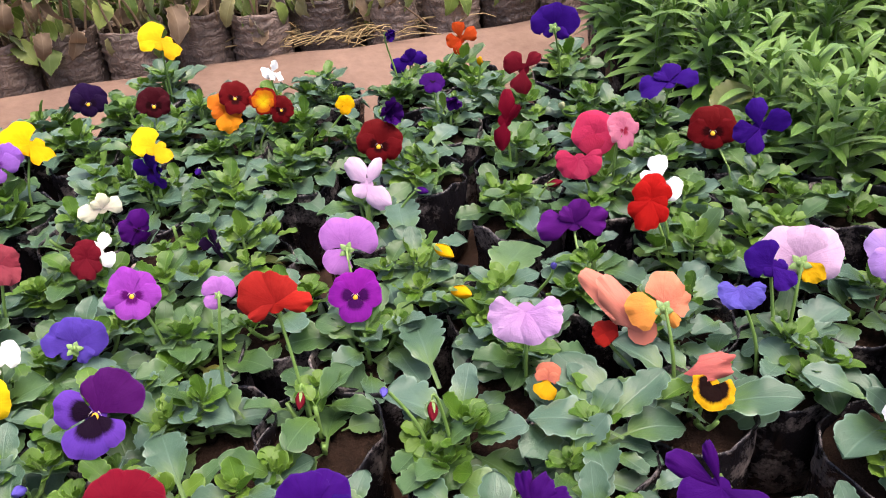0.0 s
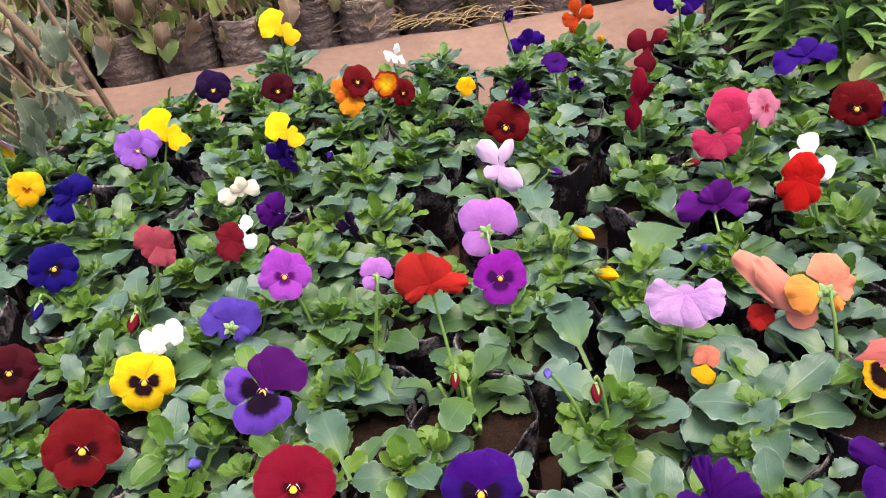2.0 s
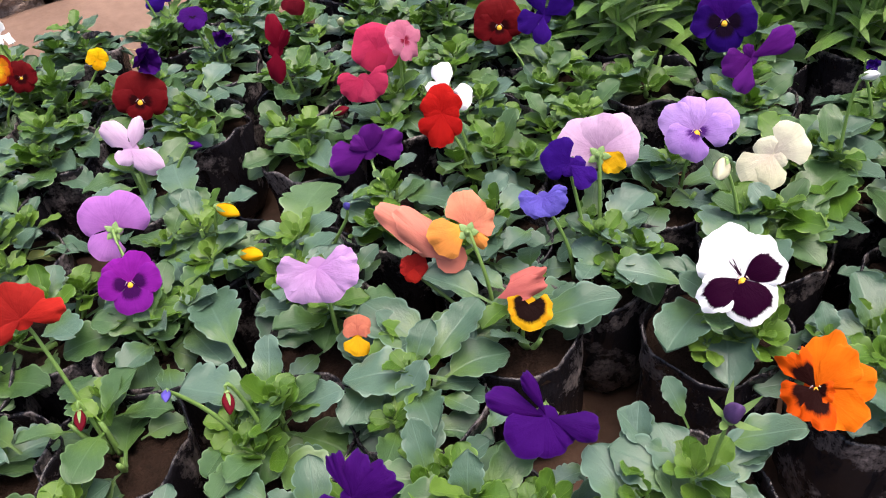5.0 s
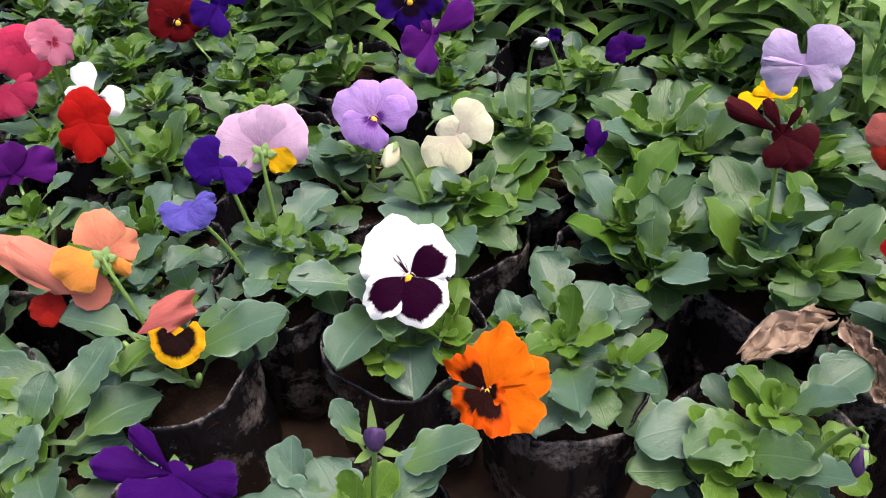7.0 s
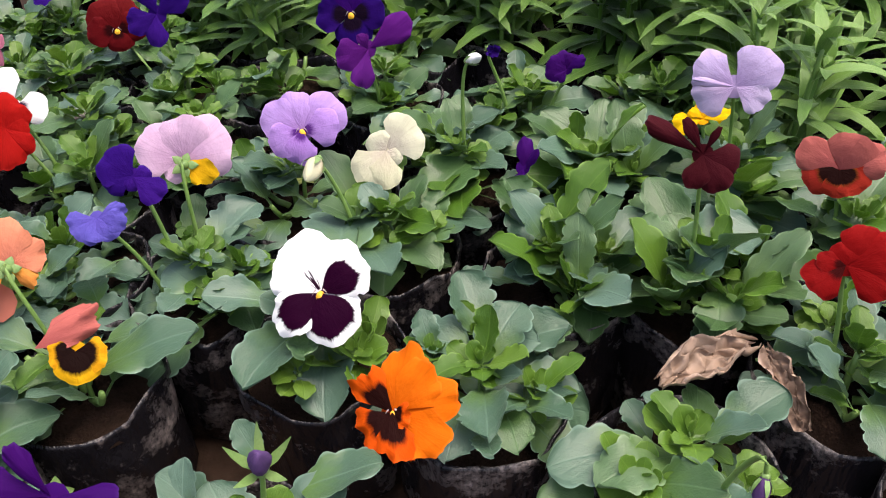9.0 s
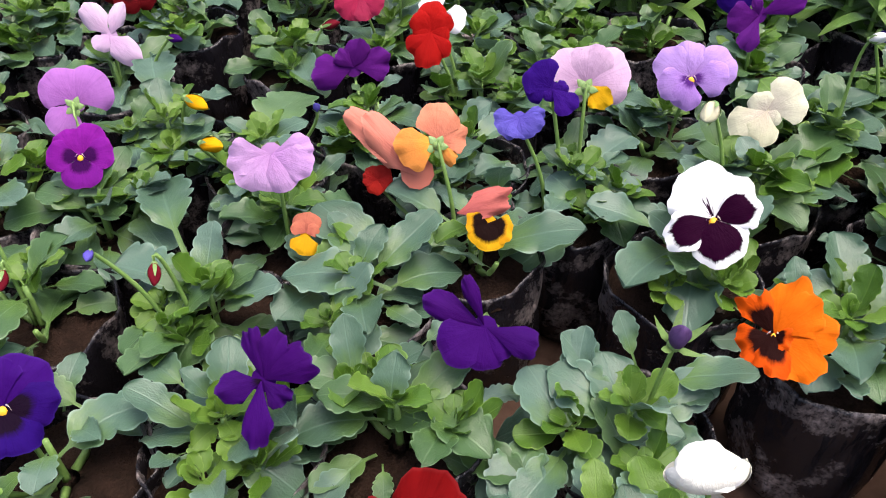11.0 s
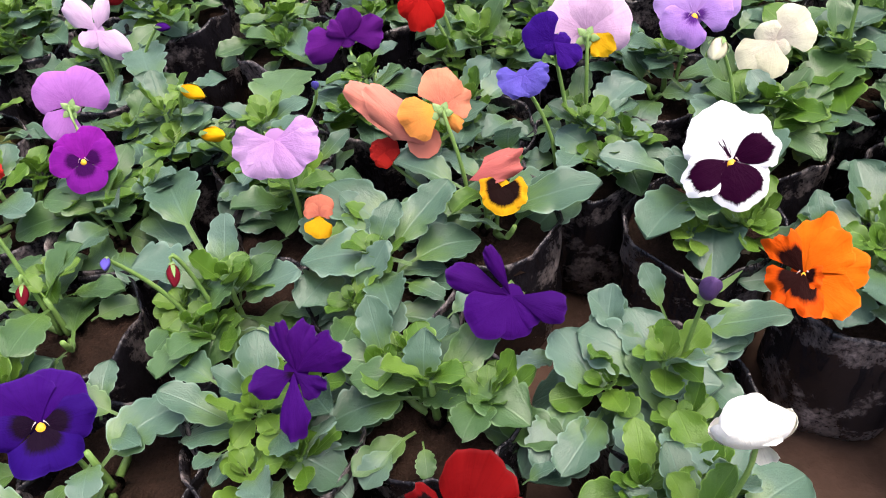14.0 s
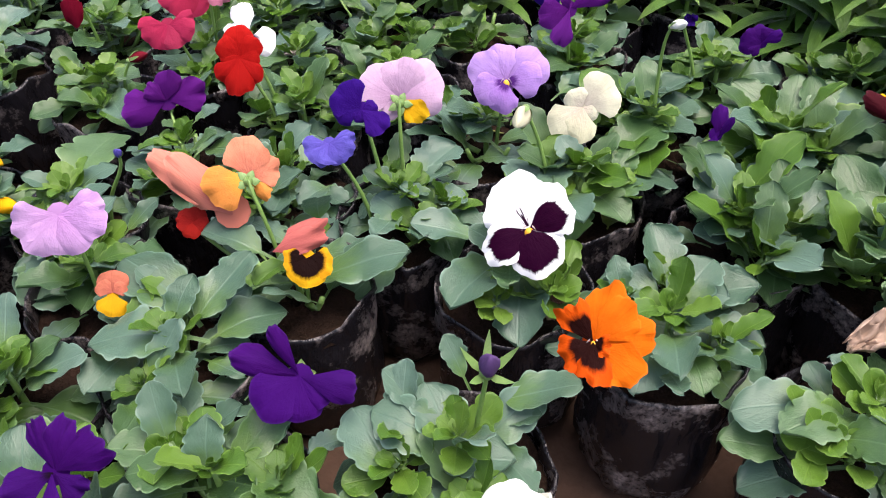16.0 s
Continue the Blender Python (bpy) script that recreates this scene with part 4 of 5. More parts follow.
def bund_mesh():
    """A low rounded bank of smoothed clay behind the bed."""
    prof = ((-0.26, -0.01), (-0.235, 0.012), (-0.19, 0.034), (-0.13, 0.052), (-0.06, 0.064), (-0.015, 0.066), (0.015, 0.058), (0.035, 0.03), (0.045, -0.01))
    n = 60
    vs = []
    for i in range(n):
        x = -1.9 + 2.7 * i / (n - 1)
        y = 1.742 + 0.215 * x + 0.02 * noise.noise(Vector((x * 3, 0, 0)))
        for dy, z in prof:
            vs.append((x, y + dy + 0.012 * noise.noise(Vector((x * 7, dy * 9, 4))), z + (0.008 * noise.noise(Vector((x * 5, dy * 12, 1))) if z > 0 else 0)))
    return mesh_of("clay_bund", vs, grid_faces(n, len(prof)), CLAY)


tagged(part("clay_bund", bund_mesh()), "low smoothed bank of reddish clay behind the bed", "bank", kind="structure")


# ---- sweet william plants beyond the pansies ----
def strap_leaf(vs, fs, uv, base, az, el, ln, wd, droop):
    o = len(vs)
    d = Vector((math.cos(az), math.sin(az), 0))
    s = Vector((-math.sin(az), math.cos(az), 0))
    n = 8
    for i in range(n):
        v = i / (n - 1)
        a = el - droop * v
        w = wd * (0.35 + 0.65 * math.sin(math.pi * min(1, v * 0.85 + 0.12)) if v < 0.999 else 0.03)
        p = base + d * (ln * v * math.cos(el - droop * v * 0.5)) + Vector((0, 0, ln * v * math.sin(el - droop * v * 0.5)))
        for q in (-1, 0, 1):
            vs.append(p + s * q * w + Vector((0, 0, 0.25 * w if q else 0)))
            uv.append((0.5 + 0.5 * q, v))
    fs += [tuple(o + k for k in f) for f in grid_faces(n, 3)]


def leafy_shoot(seed, height, nodes, ln, wd):
    """An upright stem with crossed pairs of long pointed leaves and a tuft at its tip."""
    rg = random.Random(seed)
    vs, fs, uv = [], [], []
    lean = Vector((rg.uniform(-0.25, 0.25), rg.uniform(-0.25, 0.25), 1)).normalized()
    for i in range(8):
        p = lean * height * i / 7
        r = 0.0024
        for j in range(5):
            a = 2 * math.pi * j / 5
            vs.append(p + Vector((r * math.cos(a), r * math.sin(a), 0)))
            uv.append((0.9, 0.5))
    fs += grid_faces(8, 5, True)
    for k in range(nodes):
        f = (k + 0.6) / nodes
        p = lean * height * f
        for half in (0, math.pi):
            az = k * 1.75 + half + rg.uniform(-0.35, 0.35)
            l2 = ln * (1.0 - 0.45 * f) * rg.uniform(0.75, 1.15)
            strap_leaf(vs, fs, uv, p, az, radians(18 + 42 * f) + rg.uniform(-0.25, 0.25), l2, wd * (1 - 0.35 * f), rg.uniform(0.5, 1.5))
    top = lean * height
    for k in range(9):
        strap_leaf(vs, fs, uv, top, k * 2.4, rg.uniform(0.5, 1.4), ln * rg.uniform(0.25, 0.45), wd * 0.38, rg.uniform(0.0, 0.6))
    return mesh_of("leafy_stem", vs, fs, STRAP, uv)


SHOOTS = [leafy_shoot(i, 0.09 + 0.016 * (i % 5), 6 + i % 3, 0.090 + 0.007 * (i % 3), 0.0085 + 0.001 * (i % 4)) for i in range(10)]


def blade_mesh(i):
    vs, fs, uv = [], [], []
    strap_leaf(vs, fs, uv, Vector((0, 0, 0)), radians(90), 0.0, 1.0, 0.10 + 0.012 * (i % 3), 0.5 + 0.25 * i)
    return mesh_of("leaf", vs, fs, STRAP, uv)


BLADES = [blade_mesh(i) for i in range(5)]


def joined(meshes, name, mat=STRAP):
    """Several placed meshes as one."""
    vs, fs, uv = [], [], []
    for me, m in meshes:
        o = len(vs)
        table = {lp.vertex_index: tuple(me.uv_layers[0].data[lp.index].uv) for lp in me.loops}
        for v in me.vertices:
            vs.append(m @ v.co)
            uv.append(table[v.index])
        fs += [tuple(o + k for k in p.vertices) for p in me.polygons]
    return mesh_of(name, vs, fs, mat, uv)


def sweet_william(x, y, seed, near, tall=1.0, stems=8):
    rg = random.Random(seed)
    thing = new("potted_sweet_william")
    thing.location = (x, y, 0)
    part("grow_bag", BAGS[seed % len(BAGS)], thing, Matrix.Rotation(rg.uniform(0, 6.28), 4, "Z"), "crumpled black plastic growing bag")
    part("soil", SOILS[seed % len(SOILS)], thing)
    pile = []
    for k in range(stems):
        a, r = 2.4 * k, 0.010 + 0.026 * math.sqrt(k / stems)
        foot = Vector((r * math.cos(a), r * math.sin(a), 0.112))
        if not near:
            m = Matrix.Translation(foot) @ Matrix.Rotation(rg.uniform(0, 6.28), 4, "Z")
            m = m @ Matrix.Rotation(rg.uniform(0.0, 0.35), 4, "X") @ Matrix.Diagonal((1, 1, tall * rg.uniform(0.85, 1.2), 1))
            pile.append((rg.choice(SHOOTS), m))
            continue
        h = tall * rg.uniform(0.08, 0.15)
        out = Vector((math.cos(a) * rg.uniform(0.05, 0.3), math.sin(a) * rg.uniform(0.05, 0.3), 1)).normalized()
        part("stem", tube_mesh("stem", STEM, [foot + out * h * q / 4 for q in range(5)], 0.0028, 0.002), thing)
        for q in range(6):
            f = (q + 0.3) / 6
            for half in (0, 180):
                ln = 0.088 * (1 - 0.4 * f) * rg.uniform(0.75, 1.15)
                m = Matrix.Translation(foot + out * h * f) @ lean_matrix(100 * q + half + rg.uniform(-20, 20), 24 + 44 * f + rg.uniform(-14, 14), ln, 0)
                part("leaf", rg.choice(BLADES), thing, m)
        for q in range(5):
            m = Matrix.Translation(foot + out * h) @ lean_matrix(72 * q + rg.uniform(-20, 20), rg.uniform(40, 80), rg.uniform(0.02, 0.04), 0)
            part("leaf", rg.choice(BLADES), thing, m)
    if pile:
        tagged(part("foliage", joined(pile, "foliage"), thing), kind="stuff")
    return tagged(thing, "bushy green sweet william with long pointed leaves in a black bag", "potted plant", "potted sweet williams")


# ---- taller shrubs in weathered bags behind the bund ----
OLDBAGS = [bag_mesh("grow_bag", OLDBAG, 30 + i, 0.060 + 0.003 * (i % 3), 0.15 + 0.01 * (i % 2), 0.034) for i in range(6)]
OLDSOIL = soil_mesh("soil", 77, 0.058, 0.137)
SHRUB = [leaf_mesh("leaf", SHRUBLEAF, 60 + i, petiole=0.16, width=0.5, teeth=9, tip=0.95, arch=0.5 + 0.15 * i, cup=0.12, widest=0.40, wave=0.03) for i in range(5)]
WILT = [leaf_mesh("leaf", WILTLEAF, 70 + i, petiole=0.16, width=0.42, teeth=7, arch=0.9 + 0.2 * i, cup=0.5, widest=0.45, wave=0.05) for i in range(3)]
DEAD = [leaf_mesh("leaf", DRYLEAF, 80 + i, petiole=0.12, width=0.5, teeth=6, arch=0.9 + 0.3 * i, cup=0.5, widest=0.5, wave=0.06) for i in range(3)]


DROOP = [leaf_mesh("leaf", DROOPLEAF, 85 + i, petiole=0.14, width=0.52, teeth=7, tip=0.8, arch=0.5 + 0.2 * i, cup=0.35, widest=0.42, wave=0.06) for i in range(4)]


def shrub(x, y, seed, stems=3, green=0.7, height=0.42, leaves=22, size=1.0, far=False, limp=False):
    rg = random.Random(seed)
    thing = new("potted_shrub")
    thing.location = (x, y, 0)
    part("grow_bag", OLDBAGS[seed % len(OLDBAGS)], thing, Matrix.Rotation(rg.uniform(0, 6.28), 4, "Z"), "dusty creased black plastic growing bag")
    part("soil", OLDSOIL, thing)
    pile = []
    for k in range(stems):
        a = rg.uniform(0, 6.28)
        h = height * rg.uniform(0.8, 1.15)
        b = Vector((0.02 * math.cos(a), 0.02 * math.sin(a), 0.12))
        t = Vector((0.10 * math.cos(a) + rg.uniform(-0.04, 0.04), 0.10 * math.sin(a) + rg.uniform(-0.04, 0.04), 0.12 + h))
        pts = curve_points(b, b + Vector((0, 0, h * 0.4)), t - Vector((0, 0, h * 0.3)), t, 9)
        part("stem", tube_mesh("stem", BROWNSTEM, pts, 0.0045, 0.002), thing)
        for i in range(leaves // stems):
            p = pts[min(8, 1 + int(rg.random() * 7))] + Vector((rg.uniform(-0.04, 0.04), rg.uniform(-0.06, 0.02), 0))
            u = rg.random()
            me = rg.choice(DROOP if limp else SHRUB) if u < green else (rg.choice(WILT) if u < green + 0.2 else rg.choice(DEAD))
            m = Matrix.Translation(p) @ lean_matrix(rg.uniform(0, 360), rg.uniform(-85, -35) if limp else rg.uniform(-75, 5), rg.uniform(0.05, 0.10) * size, rg.uniform(-30, 30))
            if far:
                pile.append((me, m))
            else:
                part("leaf", me, thing, m)
    if far:
        tagged(part("foliage", joined(pile, "foliage", SHRUBLEAF), thing), kind="stuff")
    for i in range(0 if far else 4):
        a = rg.uniform(-2.9, -0.3)
        p0 = Vector((0.055 * math.cos(a), 0.055 * math.sin(a), 0.13))
        p1 = p0 + Vector((rg.uniform(-0.07, 0.07), rg.uniform(-0.07, 0.0), rg.uniform(0.10, 0.24)))
        part("stem", tube_mesh("stem", BROWNSTEM, curve_points(p0, p0 + Vector((0, 0, 0.06)), p1 - Vector((0, 0.02, 0.05)), p1, 7), 0.0032, 0.0018), thing)
    for i in range(0 if far else 10):
        a = rg.uniform(-2.6, -0.5)
        p = Vector((0.05 * math.cos(a), 0.05 * math.sin(a), rg.uniform(0.145, 0.24)))
        me = rg.choice(WILT if rg.random() < 0.45 else (SHRUB if rg.random() < 0.6 else DEAD))
        part("leaf", me, thing, Matrix.Translation(p) @ lean_matrix(math.degrees(a) - 90 + rg.uniform(-50, 50), rg.uniform(-80, -15), rg.uniform(0.035, 0.080) * size, rg.uniform(-30, 30)))
    return tagged(thing, "leggy half-dry shrub with drooping leaves in a dusty bag", "potted plant", "potted shrubs behind the bund")


rs = random.Random(5)
k = 0
for row in range(4):
    for i in range(15):
        bx = -1.50 + 0.134 * i + (0.065 if row % 2 else 0) + rs.uniform(-0.008, 0.008)
        by = 1.838 + 0.215 * bx + 0.140 * row + rs.uniform(-0.010, 0.010)
        if bx < 0.42:
            shrub(bx, by, 500 + k, stems=3 if row == 0 else 5, green=0.42 if row == 0 else 0.8, height=0.22 + 0.06 * row, leaves=18 if row == 0 else 60, far=row > 0)
        k += 1
EDGE = [(0.80, 0.50), (0.83, 0.61), (0.79, 0.72), (0.70, 0.82), (0.585, 0.93), (0.47, 0.945), (0.445, 1.065), (0.385, 1.175), (0.345, 1.295), (0.315, 1.42), (0.30, 1.54)]
for i, (bx, by) in enumerate(EDGE):
    sweet_william(bx, by, 300 + i, i in (0, 3, 4, 5, 6))
for row in range(9):
    for i in range(10):
        bx = 0.40 + 0.118 * i + (0.059 if row % 2 else 0) + rs.uniform(-0.01, 0.01)
        by = 0.44 + 0.155 * row + rs.uniform(-0.01, 0.01)
        edge_x = np.interp(by, [q[1] for q in EDGE], [q[0] for q in EDGE])
        if bx > edge_x + 0.085 and bx < 1.5 and by < 1.85:
            sweet_william(bx, by, 330 + 10 * row + i, False, 1.0 + 0.06 * row)


# ---- the bed of pansies, bag by bag ----
pansy(-0.105, 0.369, 1, [("blueface", -0.130, 0.390, 0.165, 24, 43, -21, 0.0323, "open"),], full=0.40, low=1, green=0.30, young=0.5, leaves=[(-0.106, 0.405, 0.137, -8, 35, 0.040, 0), (-0.100, 0.390, 0.137, -126, 37, 0.035, 0), (-0.116, 0.361, 0.143, -241, -8, 0.032, 0), (-0.110, 0.374, 0.137, -175, 38, 0.035, 0), (-0.149, 0.385, 0.130, -265, 16, 0.048, 0), (-0.158, 0.439, 0.137, -267, 40, 0.031, 0), (-0.129, 0.356, 0.133, -211, -25, 0.020, 0)])
pansy(-0.002, 0.366, 2, [("violet", 0.028, 0.358, 0.192, -14, 44, 7, 0.0293, "vtwist"),], full=0.6, low=3, leaves=[(-0.016, 0.371, 0.136, 62, 35, 0.058, 0), (-0.024, 0.402, 0.137, 51, 32, 0.046, 0), (-0.014, 0.357, 0.141, -222, 4, 0.032, 0), (-0.005, 0.352, 0.143, -121, 3, 0.058, 0), (-0.008, 0.343, 0.143, -184, -16, 0.024, 0), (-0.007, 0.383, 0.144, 61, 63, 0.035, 0), (-0.027, 0.358, 0.137, -213, 42, 0.029, 0)])
pansy(0.102, 0.357, 3, [("violet", 0.162, 0.381, 0.184, -8, 49, 2, 0.0306, "vbutter"),], full=0.6, green=0.85, low=3, leaves=[(0.097, 0.355, 0.142, -22, 74, 0.045, 0), (0.098, 0.375, 0.137, 70, 28, 0.061, 0), (0.094, 0.359, 0.137, -267, 29, 0.058, 0), (0.112, 0.363, 0.137, -136, 28, 0.064, 0), (0.131, 0.367, 0.137, -43, 39, 0.033, 0), (0.077, 0.337, 0.131, -231, 6, 0.037, 0), (0.089, 0.332, 0.131, -183, 0, 0.023, 0), (0.125, 0.424, 0.127, -77, 41, 0.031, 0), (0.094, 0.419, 0.127, 64, 37, 0.035, 0)])
pansy(0.240, 0.327, 4, [("purplegrey", 0.258, 0.325, 0.210, 0, 70, 0, 0.0114, "starbud"),], full=0.6, green=0.05, low=3, leaves=[(0.200, 0.316, 0.133, 13, 47, 0.062, 0), (0.238, 0.320, 0.132, 5, 57, 0.058, 0), (0.240, 0.348, 0.133, 49, 50, 0.057, 0), (0.268, 0.349, 0.146, -117, 35, 0.060, 0), (0.216, 0.319, 0.140, -204, 16, 0.045, 0), (0.203, 0.324, 0.130, -222, 16, 0.059, 0), (0.190, 0.341, 0.130, -215, 16, 0.061, 0), (0.190, 0.369, 0.127, -255, 36, 0.038, 0), (0.258, 0.339, 0.130, -161, 16, 0.054, 0), (0.267, 0.380, 0.124, 21, 55, 0.041, 0), (0.268, 0.338, 0.137, -115, 39, 0.032, 0), (0.235, 0.298, 0.137, -61, 55, 0.021, 0)])
pansy(-0.146, 0.512, 5, [("red", -0.172, 0.549, 0.240, 11, 37, -10, 0.0320, "hat"),
       ("crimsondark", -0.157, 0.515, 0.167, 0, -20, 0, 0.0084, "bud")], full=0.9, green=0.85, low=5, leaves=[(-0.213, 0.519, 0.137, 46, 30, 0.053, 0)])
pansy(-0.015, 0.480, 6, [("crimsondark", -0.040, 0.462, 0.199, 0, -20, 0, 0.0083, "bud"),
       ("bluelil", -0.076, 0.465, 0.215, 0, 10, 0, 0.0063, "bud")], full=0.7, green=0.85, low=3, leaves=[(-0.039, 0.545, 0.137, 21, 24, 0.089, 0), (-0.021, 0.498, 0.143, -23, 55, 0.051, 0), (-0.016, 0.476, 0.133, -89, 49, 0.059, 0), (-0.015, 0.491, 0.137, 67, 25, 0.084, 0), (-0.025, 0.482, 0.137, -212, 37, 0.036, 0)])
pansy(0.087, 0.475, 7, [("yelsalmon", 0.056, 0.519, 0.165, 4, 44, -18, 0.0168, "tall"),], full=0.7, green=0.05, low=3, leaves=[(0.108, 0.485, 0.144, 28, 35, 0.080, 0), (0.112, 0.466, 0.146, 74, 30, 0.080, 0), (0.094, 0.474, 0.146, -55, 30, 0.077, 0), (0.104, 0.472, 0.137, -80, 27, 0.066, 0), (0.085, 0.477, 0.130, -183, 16, 0.058, 0), (0.104, 0.468, 0.130, -142, 16, 0.036, 0)])
pansy(0.181, 0.517, 8, [("peach", 0.166, 0.577, 0.193, -8, 38, -11, 0.0350, "peacha"),
       ("salmon", 0.148, 0.572, 0.170, -4, 39, -13, 0.0530, "peachb"),
       ("red", 0.116, 0.585, 0.158, -3, 40, -14, 0.0130, "open"),
       ("tricolor", 0.189, 0.495, 0.172, -13, 44, -7, 0.0245, "hood")], full=0.7, low=5, leaves=[(0.179, 0.508, 0.137, -105, 24, 0.090, 0), (0.175, 0.534, 0.136, 56, 32, 0.071, 0), (0.209, 0.548, 0.152, -180, 102, 0.039, 0)])
pansy(-0.193, 0.421, 9, [], full=0.50, low=2, green=0.20, young=0.5, leaves=[(-0.239, 0.424, 0.137, 31, 26, 0.075, 0), (-0.244, 0.432, 0.137, -51, 33, 0.043, 0), (-0.238, 0.429, 0.137, -214, 32, 0.048, 0), (-0.232, 0.421, 0.137, -120, 28, 0.063, 0), (-0.236, 0.408, 0.137, -142, 29, 0.055, 0), (-0.245, 0.426, 0.137, 84, 42, 0.029, 0)])
pansy(-0.247, 0.521, 10, [("mauve", -0.217, 0.548, 0.255, 22, 34, -15, 0.0145, "mauvefan")], full=0.7, green=0.05, low=5, leaves=[(-0.283, 0.520, 0.137, 42, 27, 0.067, 0), (-0.278, 0.525, 0.137, -103, 27, 0.066, 0), (-0.275, 0.528, 0.137, -14, 33, 0.043, 0), (-0.280, 0.521, 0.137, -189, 31, 0.051, 0)])
pansy(-0.104, 0.263, 11, [("winged", -0.123, 0.241, 0.201, 37, 50, -33, 0.0244, "butterfly"),
       ("violetred", -0.084, 0.251, 0.170, 60, 0, 0, 0.0072, "bud")], full=0.30, low=1, green=0.90, young=0.5, leaves=[(-0.136, 0.296, 0.119, 15, 75, 0.060, 0), (-0.090, 0.293, 0.119, -40, 73, 0.061, 0), (-0.126, 0.264, 0.130, -143, 16, 0.026, 0), (-0.094, 0.262, 0.127, -98, 35, 0.038, 0), (-0.092, 0.293, 0.124, 21, 55, 0.041, 0)])
pansy(-0.202, 0.293, 12, [], full=0.35, low=1, green=0.90, young=0.5, leaves=[(-0.197, 0.321, 0.120, -58, 69, 0.056, 0), (-0.202, 0.305, 0.124, -90, 57, 0.039, 0), (-0.225, 0.349, 0.137, 51, 33, 0.045, 0)])
pansy(-0.010, 0.221, 13, [("yellowplain", 0.028, 0.230, 0.206, 2, 57, -7, 0.0306, "yelbig"),], full=0.9, low=5, leaves=[(-0.006, 0.243, 0.137, 68, 27, 0.066, 0), (-0.002, 0.236, 0.143, -252, -12, 0.027, 0)])
pansy(0.093, 0.225, 14, [("redblack", 0.094, 0.231, 0.202, -16, 57, 8, 0.0294, "redbig"),
       ("faded", 0.119, 0.215, 0.185, -25, 57, 15, 0.0196, "trail")], full=0.7, low=5, leaves=[(0.080, 0.244, 0.140, 60, 16, 0.031, 0), (0.115, 0.227, 0.143, -267, 3, 0.058, 0), (0.137, 0.284, 0.137, -94, 48, 0.024, 0)])
pansy(0.213, 0.228, 15, [("whitecream", 0.233, 0.231, 0.225, 180, 42, 0, 0.0184, "cup"),
       ("creamgreen", 0.204, 0.214, 0.174, 40, 30, 0, 0.0064, "bud")], full=0.6, low=3, leaves=[(0.207, 0.241, 0.137, 56, 41, 0.031, 0), (0.212, 0.226, 0.150, -260, 16, 0.038, 0), (0.229, 0.232, 0.144, -3, 66, 0.034, 0), (0.226, 0.231, 0.133, -172, -39, 0.016, 0), (0.235, 0.228, 0.137, -72, 30, 0.053, 0), (0.220, 0.240, 0.143, -265, 0, 0.046, 0), (0.198, 0.253, 0.140, 50, 16, 0.020, 0)])
pansy(-0.291, 0.617, 16, [("magentapale", -0.322, 0.609, 0.215, 17, 37, -12, 0.0260, "open"),], green=0.85)
pansy(-0.110, 0.609, 17, [("magenta", -0.118, 0.633, 0.182, 5, 39, -6, 0.0264, "open"),
       ("mauve", -0.133, 0.711, 0.188, 5, 33, -6, 0.0320, "mauvefan")])
pansy(0.040, 0.567, 18, [("lilacpale", 0.040, 0.541, 0.223, -11, 28, 2, 0.0327, "skirt"),], full=0.9, low=5, leaves=[(0.045, 0.576, 0.137, -258, 33, 0.044, 0), (0.059, 0.615, 0.137, -64, 33, 0.043, 0)])
pansy(0.023, 0.669, 19, [("yellowplain", -0.022, 0.642, 0.175, 50, 10, 0, 0.0128, "bud"),
       ("bluelil", 0.075, 0.643, 0.195, 0, 60, 0, 0.0061, "bud")], full=0.9, low=5, leaves=[(0.019, 0.684, 0.137, -23, 23, 0.098, 0), (0.021, 0.657, 0.137, 17, 34, 0.042, 0)])
pansy(0.279, 0.566, 20, [("pinklilac", 0.299, 0.617, 0.206, -21, 34, -3, 0.0359, "backfan"),
       ("violetblue", 0.259, 0.584, 0.225, -18, 34, -14, 0.0251, "duo"),
       ("bluelil", 0.228, 0.564, 0.215, -16, 37, 4, 0.0202, "skirt")], full=0.7, green=0.05, low=5, leaves=[(0.277, 0.567, 0.137, -55, 25, 0.081, 0), (0.283, 0.568, 0.137, -109, 30, 0.052, 0), (0.274, 0.574, 0.143, 73, -4, 0.037, 0), (0.236, 0.617, 0.137, -231, 32, 0.046, 0)])
pansy(0.332, 0.460, 21, [("whiteface", 0.334, 0.439, 0.196, -34, 42, 6, 0.0341, "whiteface"),], full=0.25, low=0, green=0.10, young=0.5, leaves=[(0.335, 0.493, 0.137, 71, 26, 0.071, 0), (0.339, 0.481, 0.137, -233, 24, 0.089, 0), (0.342, 0.472, 0.144, -203, 2, 0.079, 0), (0.359, 0.491, 0.146, -30, 28, 0.092, 0), (0.331, 0.467, 0.147, -200, 30, 0.055, 0), (0.403, 0.544, 0.137, -187, 26, 0.071, 0)])
pansy(0.382, 0.639, 22, [("lilac", 0.391, 0.615, 0.202, -29, 32, 1, 0.0318, "star")], full=0.7, low=5, leaves=[(0.409, 0.651, 0.137, 82, 28, 0.062, 0), (0.408, 0.651, 0.137, -236, 27, 0.068, 0), (0.460, 0.667, 0.137, -77, 30, 0.052, 0)])
